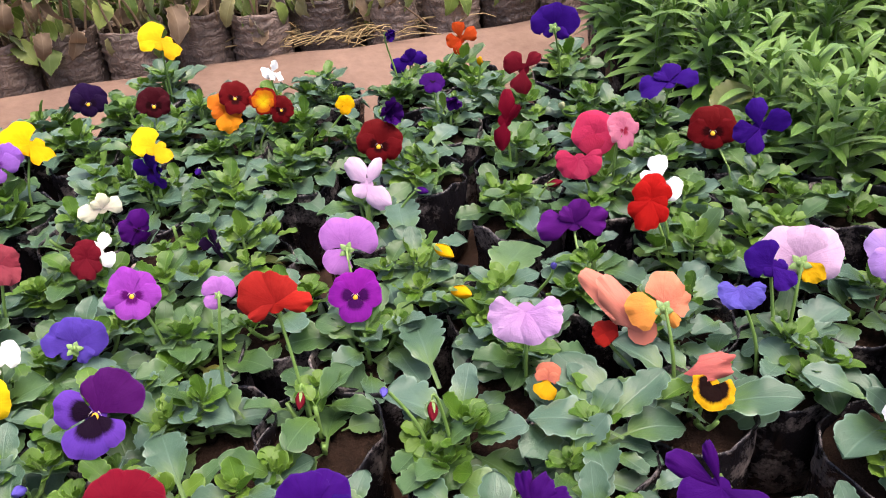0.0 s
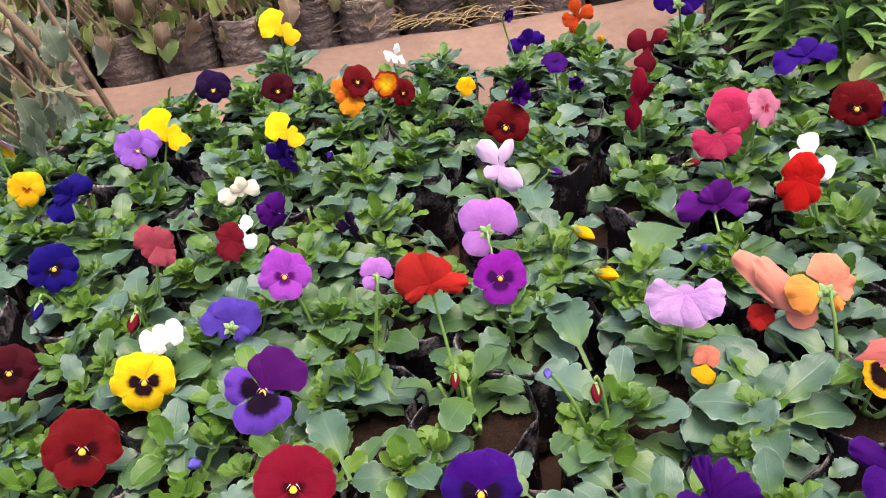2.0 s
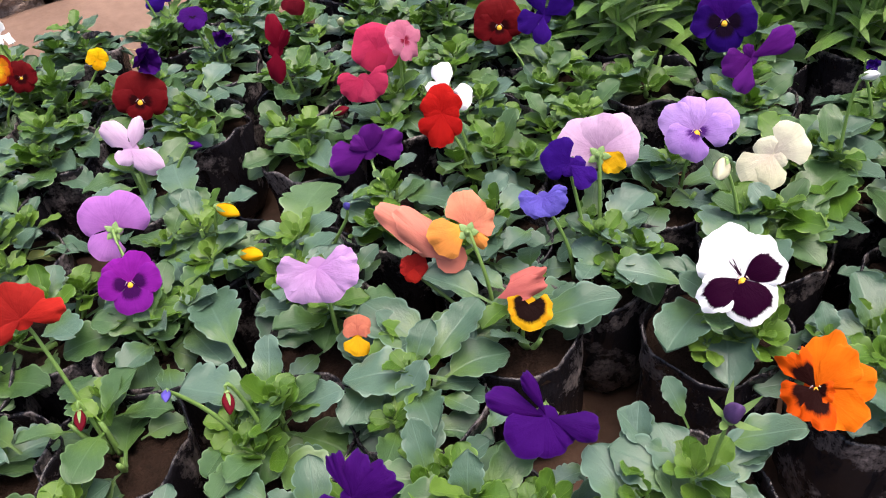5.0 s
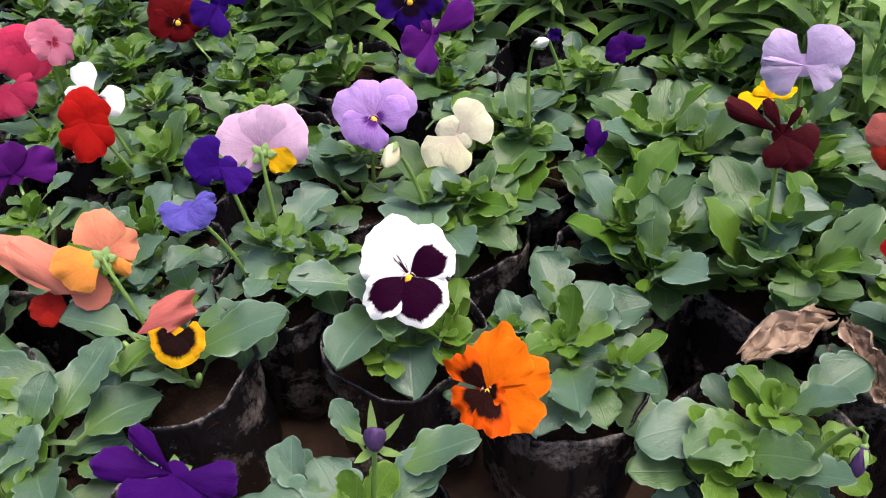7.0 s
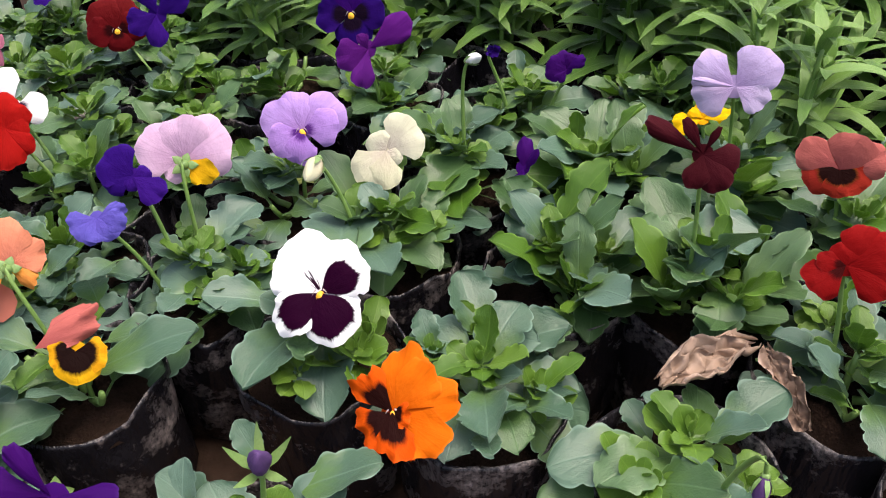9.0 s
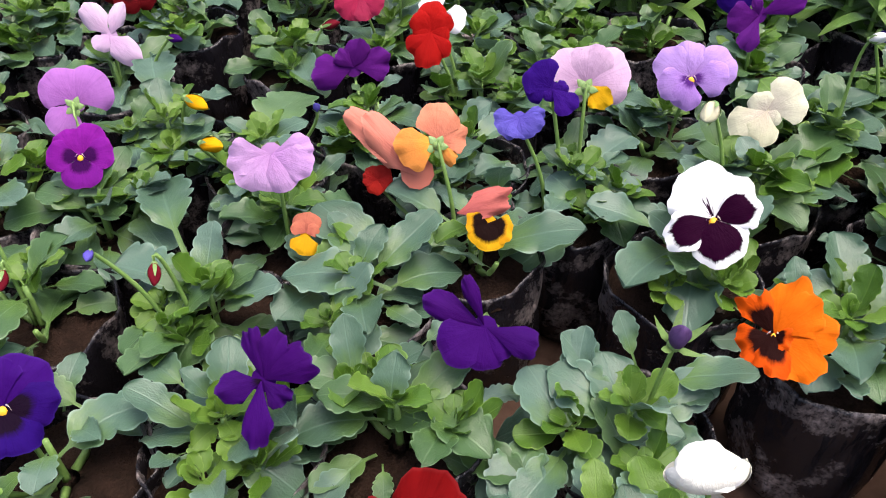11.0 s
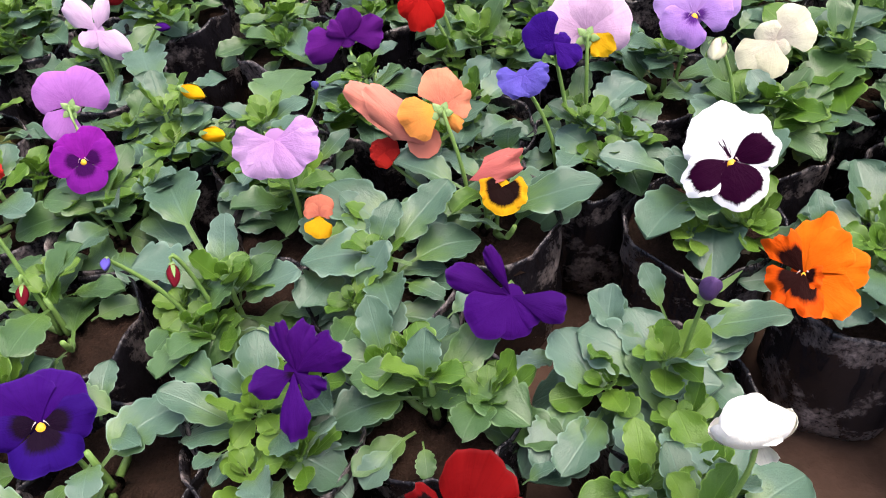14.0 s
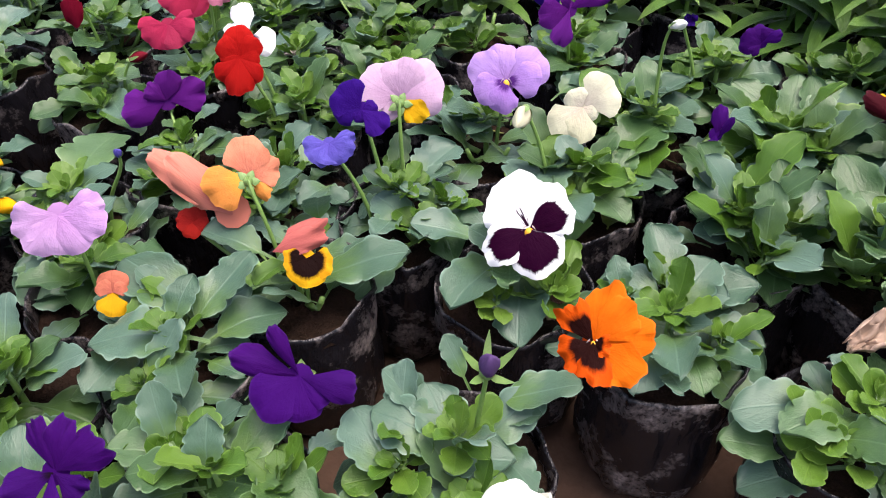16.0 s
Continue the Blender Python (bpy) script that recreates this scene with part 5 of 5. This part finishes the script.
pansy(0.421, 0.537, 23, [("cream", 0.445, 0.578, 0.185, -35, 34, 5, 0.0285, "cream"),
       ("cream", 0.378, 0.548, 0.215, -40, 0, 0, 0.0135, "bud")], full=0.7, green=0.85, lush=1.0, low=3, leaves=[(0.424, 0.519, 0.144, 20, 46, 0.052, 0), (0.432, 0.532, 0.137, -67, 23, 0.098, 0), (0.411, 0.513, 0.137, -81, 24, 0.094, 0), (0.424, 0.530, 0.137, -168, 29, 0.055, 0), (0.491, 0.607, 0.137, -53, 24, 0.093, 0)])
pansy(0.406, 0.368, 24, [("orange", 0.338, 0.350, 0.173, -42, 49, 14, 0.0300, "sidelit"),], full=0.6, green=0.05, low=3, leaves=[(0.422, 0.385, 0.132, -3, 51, 0.067, 0), (0.415, 0.387, 0.133, -114, 44, 0.068, 0), (0.425, 0.387, 0.137, -63, 33, 0.045, 0), (0.424, 0.381, 0.137, 45, 28, 0.061, 0), (0.413, 0.364, 0.137, -127, 29, 0.056, 0), (0.408, 0.351, 0.137, -191, 33, 0.044, 0), (0.414, 0.347, 0.137, -153, 32, 0.048, 0), (0.404, 0.360, 0.146, -130, 60, 0.028, 0), (0.387, 0.343, 0.137, -191, 34, 0.041, 0), (0.389, 0.359, 0.137, -220, 32, 0.047, 0)])
pansy(0.513, 0.581, 25, [("white", 0.523, 0.581, 0.240, 20, 30, 0, 0.0087, "bud"),], lush=1.0)
pansy(0.510, 0.436, 26, [], full=1.15, spread=1.12, young=1.5, green=0.85, lush=1.0, low=5, leaves=[(0.552, 0.439, 0.137, 14, 25, 0.079, 0), (0.512, 0.428, 0.137, 11, 27, 0.067, 0), (0.512, 0.421, 0.137, 83, 30, 0.054, 0), (0.534, 0.432, 0.137, -198, 29, 0.055, 0)])
pansy(0.591, 0.373, 27, [("darkmaroon", 0.559, 0.363, 0.261, -47, 31, 7, 0.0250, "dkmarr"),], full=1.15, spread=1.12, young=1.5, green=0.85, lush=1.0, low=5, leaves=[(0.565, 0.405, 0.146, -120, 29, 0.087, 0), (0.574, 0.414, 0.137, -49, 27, 0.069, 0), (0.589, 0.355, 0.150, -220, 16, 0.058, 0), (0.628, 0.430, 0.137, -92, 28, 0.060, 0)])
pansy(0.479, 0.261, 28, [("purplegrey", 0.456, 0.199, 0.212, -50, -55, 0, 0.0082, "bud"),], full=0.50, low=2, green=0.30, young=0.5, leaves=[(0.473, 0.269, 0.140, 64, 16, 0.073, 0), (0.487, 0.261, 0.136, -95, 33, 0.067, 0), (0.471, 0.276, 0.137, -212, 34, 0.041, 0), (0.499, 0.275, 0.137, 46, 36, 0.038, 0)])
pansy(0.611, 0.258, 29, [("deepred", 0.602, 0.280, 0.215, -58, 37, 15, 0.0255, "redr"),], full=0.7, green=0.05, low=5, leaves=[(0.569, 0.296, 0.137, -120, 29, 0.056, 0), (0.602, 0.245, 0.140, -208, 16, 0.058, 0), (0.645, 0.294, 0.137, 45, 33, 0.044, 0)])
pansy(0.705, 0.454, 30, [("lavender", 0.654, 0.431, 0.247, -50, 27, 7, 0.0328, "palelil"),
       ("yellowplain", 0.672, 0.471, 0.195, -65, 71, 23, 0.0205, "wings")], full=1.15, spread=1.12, young=1.5, lush=1.0)
pansy(0.715, 0.347, 31, [("browntri", 0.699, 0.363, 0.199, -58, 31, 12, 0.0275, "openhood"),])
pansy(0.523, 0.748, 32, [("violetred", 0.480, 0.681, 0.220, -12, 21, -11, 0.0310, "slant"),
       ("blueface", 0.502, 0.768, 0.215, -28, 22, 5, 0.0336, "open")])
pansy(0.620, 0.636, 33, [("violet", 0.637, 0.604, 0.190, -37, 27, 27, 0.0189, "hat"),
       ("violetblue", 0.579, 0.641, 0.210, 0, 0, 0, 0.0098, "wilt")])
pansy(0.600, 0.514, 34, [("violet", 0.527, 0.507, 0.180, -34, 34, 0, 0.0214, "edge"),], full=1.15, spread=1.12, young=1.5, lush=1.0)
pansy(0.352, 0.865, 35, [("maroon", 0.308, 0.934, 0.184, -18, 25, 4, 0.0340, "heart"),
       ("violetblue", 0.342, 0.872, 0.215, -21, 22, 5, 0.0353, "cross")], full=0.7, low=5, leaves=[(0.350, 0.900, 0.137, 20, 26, 0.071, 0), (0.374, 0.950, 0.137, -58, 40, 0.032, 0), (0.320, 0.822, 0.137, 58, 32, 0.046, 0)])
pansy(0.233, 0.728, 36, [("redplain", 0.187, 0.735, 0.209, -8, 30, -10, 0.0241, "oval"),
       ("whiteblotch", 0.197, 0.752, 0.216, -8, 30, -10, 0.0300, "peek")], full=0.9, green=0.85, low=5, leaves=[(0.278, 0.776, 0.137, -84, 42, 0.029, 0)])
pansy(0.120, 0.704, 37, [("violetred", 0.114, 0.780, 0.158, -3, 29, -14, 0.0365, "wings"),], full=0.9, low=5, leaves=[(0.128, 0.759, 0.137, -81, 37, 0.036, 0)])
pansy(0.058, 0.856, 38, [("crimsondark", 0.091, 0.832, 0.180, 90, 10, 0, 0.0097, "bud"),], green=0.85)
pansy(0.165, 0.881, 39, [("rose", 0.157, 0.914, 0.201, -10, 26, 0, 0.0295, "disc"),
       ("rosedark", 0.132, 0.871, 0.190, -8, 28, -1, 0.0290, "skirt"),
       ("rosepale", 0.185, 0.882, 0.220, 40, 30, 0, 0.0243, "open")])
pansy(-0.128, 0.850, 40, [("pinkpale", -0.124, 0.852, 0.184, 6, 28, -7, 0.0310, "pinkw"),
       ("violet", -0.062, 0.830, 0.185, 60, 0, 0, 0.0085, "bud")], full=0.9, low=5, leaves=[(-0.071, 0.767, 0.134, 18, 34, 0.085, 0)])
pansy(-0.063, 0.973, 41, [("maroon", -0.116, 0.953, 0.185, 7, 26, -20, 0.0340, "heart"),
       ("violet", -0.106, 0.979, 0.220, 60, 0, 0, 0.0256, "wilt")], full=0.9, low=5, leaves=[(-0.055, 0.995, 0.146, -40, 34, 0.063, 0)])
pansy(-0.064, 0.723, 42, [("yellowplain", -0.039, 0.719, 0.176, 50, -10, 0, 0.0130, "bud"),])
pansy(-0.267, 0.790, 43, [("black", -0.293, 0.767, 0.165, -50, 10, 0, 0.0195, "twist"),], full=0.9, green=0.05, low=5, leaves=[(-0.250, 0.836, 0.134, 36, 38, 0.068, 0)])
pansy(-0.312, 0.919, 44, [("violetblue", -0.336, 0.897, 0.195, 0, 0, 0, 0.0078, "bud"),], green=0.85)
pansy(-0.414, 0.925, 45, [("yellow", -0.397, 0.926, 0.215, 37, 54, -44, 0.0305, "duo"),
       ("violetblue", -0.405, 0.924, 0.185, -30, 5, 0, 0.0279, "twist")])
pansy(-0.489, 0.856, 46, [("cream", -0.438, 0.829, 0.186, 24, 27, -15, 0.0235, "wings"),
       ("purple", -0.396, 0.812, 0.165, 40, 20, 0, 0.0226, "twist")], full=0.9, green=0.05, low=5, leaves=[(-0.503, 0.926, 0.132, 23, 44, 0.083, 0)])
pansy(-0.450, 0.737, 47, [("crimsondark", -0.426, 0.738, 0.176, 26, 30, -17, 0.0185, "oval"),
       ("white", -0.418, 0.752, 0.172, 26, 30, -47, 0.0220, "peek")])
pansy(-0.610, 0.927, 48, [("yellowplain", -0.572, 0.957, 0.215, 46, 51, -47, 0.0375, "duo"),
       ("lilacface", -0.604, 0.926, 0.205, 30, 23, -10, 0.0285, "star")])
pansy(-0.578, 1.102, 49, [("blackviolet", -0.592, 1.190, 0.174, 25, 20, -13, 0.0320, "heart"),])
pansy(-0.469, 1.103, 50, [("darkmaroon", -0.463, 1.124, 0.190, 21, 21, -12, 0.0280, "heart"),])
pansy(-0.514, 1.324, 51, [("yellow", -0.487, 1.281, 0.234, 32, 48, -34, 0.0392, "duo"),])
pansy(-0.353, 1.092, 52, [("orangebrown", -0.348, 1.090, 0.186, 18, 30, -30, 0.0285, "fringe"),
       ("maroon", -0.332, 1.096, 0.205, 32, 32, -18, 0.0248, "open"),
       ("fire", -0.290, 1.088, 0.200, 4, 24, -7, 0.0206, "open"),
       ("maroon", -0.267, 1.090, 0.185, 24, 21, -15, 0.0207, "open")])
pansy(-0.243, 1.111, 53, [("yellowplain", -0.176, 1.105, 0.180, -7, 25, -2, 0.0150, "open"),
       ("white", -0.272, 1.106, 0.235, 90, 30, 0, 0.0180, "twist")])
pansy(-0.230, 1.273, 54, [], green=0.05)
pansy(-0.241, 0.992, 55, [])
pansy(-0.090, 1.242, 56, [("orangered", -0.003, 1.324, 0.190, 0, 19, -5, 0.0296, "cross"),
       ("violetblue", -0.086, 1.253, 0.184, 4, 20, -5, 0.0270, "wings"),
       ("violetblue", -0.117, 1.240, 0.235, 60, -10, 0, 0.0143, "wilt")])
pansy(-0.034, 1.111, 57, [("violet", -0.046, 1.110, 0.205, 10, 61, -11, 0.0198, "open"),
       ("violet", -0.017, 1.111, 0.175, 0, -20, 0, 0.0175, "wilt")])
pansy(0.010, 1.205, 58, [("yellowplain", 0.025, 1.194, 0.195, 0, 60, 0, 0.0094, "bud"),])
pansy(0.064, 0.985, 59, [("crimson", 0.047, 0.935, 0.217, -3, 17, -3, 0.0339, "edge"),])
pansy(0.086, 1.136, 60, [("crimsondark", 0.087, 1.134, 0.205, -4, 22, -3, 0.0334, "trio"),])
pansy(0.171, 1.302, 61, [("violetblue", 0.141, 1.219, 0.237, -6, 19, -2, 0.0366, "backfan"),], full=0.9, low=5, leaves=[(0.140, 1.275, 0.137, -68, 29, 0.056, 0)])
pansy(0.188, 1.131, 62, [("creamgreen", 0.136, 1.083, 0.165, 0, 40, 0, 0.0095, "bud"),])
pansy(0.269, 1.061, 63, [("violetblue", 0.282, 1.064, 0.200, -17, 60, 4, 0.0374, "wings"),])
pansy(-0.645, 0.831, 64, [("blue", -0.650, 0.820, 0.200, 35, 24, 20, 0.0314, "wings"),])
pansy(-0.609, 0.698, 65, [("blue", -0.614, 0.689, 0.185, 40, 25, 0, 0.0281, "open"),
       ("blue", -0.619, 0.650, 0.165, 0, -20, 0, 0.0110, "bud")])
pansy(-0.508, 0.653, 66, [("marpink", -0.469, 0.659, 0.225, 31, 29, -19, 0.0225, "fringe"),
       ("crimsondark", -0.497, 0.622, 0.165, 0, -20, 0, 0.0117, "bud")])
pansy(-0.450, 0.539, 67, [("whitecream", -0.428, 0.546, 0.200, 33, 35, -40, 0.0175, "cream"),
       ("yellowface", -0.440, 0.512, 0.176, 33, 31, -20, 0.0292, "open")])
pansy(-0.393, 0.622, 68, [("bluemauve", -0.378, 0.582, 0.180, 28, 36, -19, 0.0285, "backfan"),])
pansy(-0.348, 0.532, 69, [("purpleface", -0.310, 0.468, 0.201, 27, 41, -20, 0.0338, "purpface"),])
pansy(-0.497, 0.448, 70, [("maroon", -0.472, 0.442, 0.165, 46, 41, -29, 0.0345, "open"),], full=0.6, low=3, young=0.5)
pansy(-0.292, 0.429, 71, [("crimson", -0.276, 0.398, 0.165, 32, 52, -24, 0.0345, "open"),], full=0.40, low=2, green=0.40, young=0.5)
pansy(-0.550, 0.560, 72, [], full=0.6, low=3, young=0.5)
pansy(-0.597, 0.470, 73, [("darkmaroon", -0.547, 0.493, 0.210, 44, 32, -24, 0.0249, "open"),])
pansy(-0.395, 0.440, 74, [("bluelil", -0.363, 0.425, 0.165, 0, 40, 0, 0.0092, "bud"),], full=0.6, low=3, young=0.5)
pansy(-0.744, 0.857, 75, [("yellow", -0.732, 0.859, 0.195, 49, 23, -26, 0.0240, "open"),
       ("pinklilac", -0.744, 0.867, 0.255, 160, 20, 0, 0.0213, "open")])
for i, (x, y) in enumerate([(0.71, 0.23), (0.81, 0.39), (0.80, 0.28), (0.70, 0.13), (0.60, 0.15), (-0.53, 0.21), (-0.42, 0.21), (-0.31, 0.21), (-0.48, 0.30), (-0.36, 0.30), (0.73, 0.58), (-0.84, 0.63), (0.20, 0.63), (-0.76, 0.69), (-0.34, 0.72), (-0.84, 0.75), (0.34, 0.75), (0.25, 0.83), (0.59, 0.83), (-0.84, 0.89), (0.25, 0.94), (-0.78, 0.97), (-0.50, 0.97), (0.36, 0.97), (0.17, 1.00), (-0.70, 1.03), (-0.84, 1.05), (-0.14, 1.05), (-0.76, 1.11), (-0.84, 1.17), (-0.67, 1.17), (-0.53, 1.19), (-0.42, 1.19), (-0.31, 1.19), (0.00, 1.31)]):
    pansy(x, y, 200 + i, (), 0.8)
for i, (x, y) in enumerate([(-0.205, 0.665), (-0.36, 0.83), (0.45, 0.83)]):
    pansy(x, y, 240 + i, (), full=0.5, low=2, young=0.5)


# ---- small things among the bags ----
def dead_leaf(x, y, z, az, el, ln, seed, label):
    """A leaf dried into a crumpled, rolled scrap."""
    rows, cols, vs, uv = 48, 27, [], []
    for i in range(rows):
        v = i / (rows - 1)
        for j in range(cols):
            s = 2 * j / (cols - 1) - 1
            w = 0.17 * math.sin(math.pi * (0.06 + 0.9 * v)) ** 0.7
            p = Vector((s * 2.1, v * 4.5, seed))
            roll = s * 1.5
            vs.append((w * math.sin(roll) * 0.8 + 0.10 * noise.noise(p * 1.3), v * 0.98 + 0.07 * noise.noise(p * 1.7), w * (1 - math.cos(roll)) * 0.9 - 0.28 * v * v + 0.11 * noise.noise(p * 1.9) + 0.06 * noise.noise(p * 4.1) + 0.03 * noise.noise(p * 9.0)))
            uv.append((j / (cols - 1), v))
    ob = part("dead_leaf", mesh_of("dead_leaf", vs, grid_faces(rows, cols), DEADLEAF, uv))
    ob.matrix_basis = Matrix.Translation((x, y, z)) @ lean_matrix(az, el, ln, 20)
    return tagged(ob, label, "dead leaf")


dead_leaf(0.490, 0.300, 0.158, -96, 12, 0.074, 91, "curled dry brown leaf lying on a pansy")
dead_leaf(0.556, 0.285, 0.165, 170, -15, 0.052, 92, "shrivelled pinkish brown leaf hanging over a bag")
dead_leaf(0.345, 0.415, 0.128, 60, 20, 0.030, 93, "small shrivelled brown leaf on potting soil")
yellow_leaf = part("fallen_leaf", leaf_mesh("fallen_leaf", OLDLEAF, 95, petiole=0.1, width=0.7, teeth=5, arch=0.6, cup=0.4, wave=0.12))
yellow_leaf.matrix_basis = Matrix.Translation((0.426, 0.489, 0.127)) @ lean_matrix(-40, 12, 0.03)
tagged(yellow_leaf, "small withered yellow leaf lying on potting soil", "fallen leaf")
big_yellow = part("fallen_leaf", leaf_mesh("fallen_leaf", leaf_material("olive_leaf", (0.07, 0.10, 0.006), (0.09, 0.12, 0.008), (0.10, 0.12, 0.01), veins=0.4), 96, petiole=0.12, width=0.75, teeth=7, arch=0.3, cup=0.1))
big_yellow.matrix_basis = Matrix.Translation((0.33, 1.03, 0.165)) @ lean_matrix(-60, 30, 0.075)
tagged(big_yellow, "broad yellow-green leaf resting on the foliage", "fallen leaf")


def pebble(x, y, z, size, seed):
    vs = []
    for i in range(7):
        p = math.pi * i / 6
        for j in range(10):
            a = 2 * math.pi * j / 10
            v = Vector((math.sin(p) * math.cos(a), math.sin(p) * math.sin(a), 0.62 * math.cos(p)))
            vs.append(v * size * (1 + 0.25 * noise.noise(v * 1.7 + Vector((seed, 0, 0)))))
    ob = part("pebble", mesh_of("pebble", vs, grid_faces(7, 10, True), PEBBLE))
    ob.location = (x, y, z)
    return tagged(ob, "pale rounded pebble on the potting soil", "pebble", "pebbles")


pebble(-0.175, 0.478, 0.128, 0.011, 1)
pebble(-0.40, 0.79, 0.126, 0.007, 2)
pebble(0.13, 0.66, 0.126, 0.007, 3)


def weed(x, y, seed):
    """A seedling with feathery, toothed leaves."""
    rg = random.Random(seed)
    thing = new("weed_seedling")
    thing.location = (x, y, 0.118)
    me = leaf_mesh("leaflet", YOUNG, seed, petiole=0.05, width=0.42, teeth=5, arch=0.4, cup=0.1)
    for k in range(4):
        az = 95 * k + rg.uniform(-15, 15)
        tip = Vector((math.cos(radians(az)) * 0.05, math.sin(radians(az)) * 0.05, 0.045))
        pts = curve_points((0, 0, 0), (0, 0, 0.02), tip * 0.6 + Vector((0, 0, 0.015)), tip, 8)
        part("stalk", tube_mesh("stalk", STEM, pts, 0.0012, 0.0007), thing)
        for i in range(2, 8):
            for sgn in (-1, 1):
                ln = 0.020 * math.sin(math.pi * (i - 0.6) / 8.5) + 0.006
                part("leaflet", me, thing, Matrix.Translation(pts[i]) @ lean_matrix(az - 90 + sgn * 58, 12, ln, sgn * 12))
        part("leaflet", me, thing, Matrix.Translation(pts[7]) @ lean_matrix(az - 90, 0, 0.018))
    return tagged(thing, "green weed seedling with feathery toothed leaves", "weed", "weed seedlings")


weed(-0.222, 0.318, 5)
weed(-0.196, 0.238, 6)


# ---- dry grass, sticks and litter on and behind the bund ----
def straw_heap(name, cx, cy, z, n, rx, ry, seed, label):
    rg = random.Random(seed)
    vs, fs = [], []
    for k in range(n):
        a = rg.gauss(0.35, 0.5)
        c = Vector((cx + rg.gauss(0, rx), cy + rg.gauss(0, ry), z + abs(rg.gauss(0, 0.012))))
        ln = rg.uniform(0.04, 0.11)
        d = Vector((math.cos(a), math.sin(a), rg.uniform(-0.15, 0.15)))
        s = Vector((-d.y, d.x, 0)) * 0.0012
        bow = Vector((0, 0, rg.uniform(0.0, 0.015)))
        o = len(vs)
        for q in (-0.5, -0.15, 0.2, 0.5):
            m = c + d * ln * q + bow * (1 - 4 * q * q)
            vs += [m - s, m + s, m + Vector((0, 0, 0.0018))]
        for i in range(3):
            for j in range(3):
                k2 = (j + 1) % 3
                fs.append((o + i * 3 + j, o + i * 3 + k2, o + i * 3 + 3 + k2, o + i * 3 + 3 + j))
    return tagged(part(name, mesh_of(name, vs, fs, STRAW)), label, "dry grass", kind="stuff")


straw_heap("dry_grass", -0.28, 1.735, 0.068, 130, 0.09, 0.03, 4, "tangle of dry straw lying on the clay bank")
straw_heap("dry_litter", -0.35, 2.05, 0.004, 220, 0.5, 0.25, 5, "scattered dry straw between the shrub bags")


def stick(p0, p1, r, label):
    p0, p1 = Vector(p0), Vector(p1)
    mid = p0.lerp(p1, 0.5) + Vector((0.012, 0, 0.008))
    ob = part("dry_stick", tube_mesh("dry_stick", BROWNSTEM, curve_points(p0, p0.lerp(mid, 0.7), mid.lerp(p1, 0.4), p1, 9), r, r * 0.6, 7))
    return tagged(ob, label, "stick", "dry sticks")


stick((-0.835, 1.32, 0.0), (-0.95, 1.25, 0.36), 0.011, "thick dry brown stem leaning over the bed")
stick((-0.865, 1.24, 0.0), (-1.02, 1.27, 0.30), 0.008, "thin dry brown stem leaning over the bed")
stick((-0.845, 1.29, 0.0), (-0.905, 1.20, 0.30), 0.009, "ragged dry brown stem leaning over the bed")
stick((-0.90, 1.30, 0.0), (-0.90, 1.15, 0.28), 0.005, "thin pale dry stem hanging over the bed")
stick((-0.80, 1.27, 0.0), (-0.86, 1.22, 0.40), 0.006, "dry brown stem standing at the bed's end")
stick((-0.03, 1.80, 0.005), (-0.13, 1.72, 0.14), 0.003, "pale bent dry twig on the bank")
for i, (sx, sy) in enumerate(((-0.86, 1.12), (-0.95, 1.26), (-0.99, 1.12), (-1.08, 1.30))):
    shrub(sx, sy, 700 + i, stems=4, green=0.8, height=0.21, leaves=44, size=0.85, limp=True)


# ---- a pink bloom at the tip of a sweet william ----
sweet_bloom = [o for o in scene.objects if o.name.startswith("potted_sweet_william") and abs(o.location.y - 1.295) < 0.001][0]
flower(sweet_bloom, (0.345, 1.295), "rosepale", 0.42, 1.28, 0.285, 0, 60, 0, 0.016, "open", random.Random(3))


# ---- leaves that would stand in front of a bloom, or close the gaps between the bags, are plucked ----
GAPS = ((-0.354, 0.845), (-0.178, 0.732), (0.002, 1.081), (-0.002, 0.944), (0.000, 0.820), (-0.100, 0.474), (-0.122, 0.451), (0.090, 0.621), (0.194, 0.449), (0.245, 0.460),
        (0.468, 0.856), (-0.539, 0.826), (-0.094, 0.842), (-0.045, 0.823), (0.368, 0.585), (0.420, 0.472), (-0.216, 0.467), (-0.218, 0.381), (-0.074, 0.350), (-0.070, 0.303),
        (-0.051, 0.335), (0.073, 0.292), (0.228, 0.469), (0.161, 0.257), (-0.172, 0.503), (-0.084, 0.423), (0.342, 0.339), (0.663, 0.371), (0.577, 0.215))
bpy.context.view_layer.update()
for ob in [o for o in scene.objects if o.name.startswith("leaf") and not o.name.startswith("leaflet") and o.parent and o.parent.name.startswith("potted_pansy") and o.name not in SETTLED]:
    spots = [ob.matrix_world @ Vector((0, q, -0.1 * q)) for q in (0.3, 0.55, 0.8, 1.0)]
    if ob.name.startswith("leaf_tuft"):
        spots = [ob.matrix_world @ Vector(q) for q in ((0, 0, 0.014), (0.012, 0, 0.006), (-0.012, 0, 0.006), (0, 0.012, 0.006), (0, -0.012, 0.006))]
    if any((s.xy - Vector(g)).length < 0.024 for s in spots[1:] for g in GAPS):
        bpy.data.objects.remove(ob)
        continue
    for c, r in BLOOMS:
        for s in spots:
            d = s - c
            along = d.dot(Vector((0.05, -0.68, 0.73)))
            if -0.004 < along < 0.12 and (d - along * Vector((0.05, -0.68, 0.73))).length < 0.8 * r + 0.006:
                spots = []
                break
        if not spots:
            bpy.data.objects.remove(ob)
            break
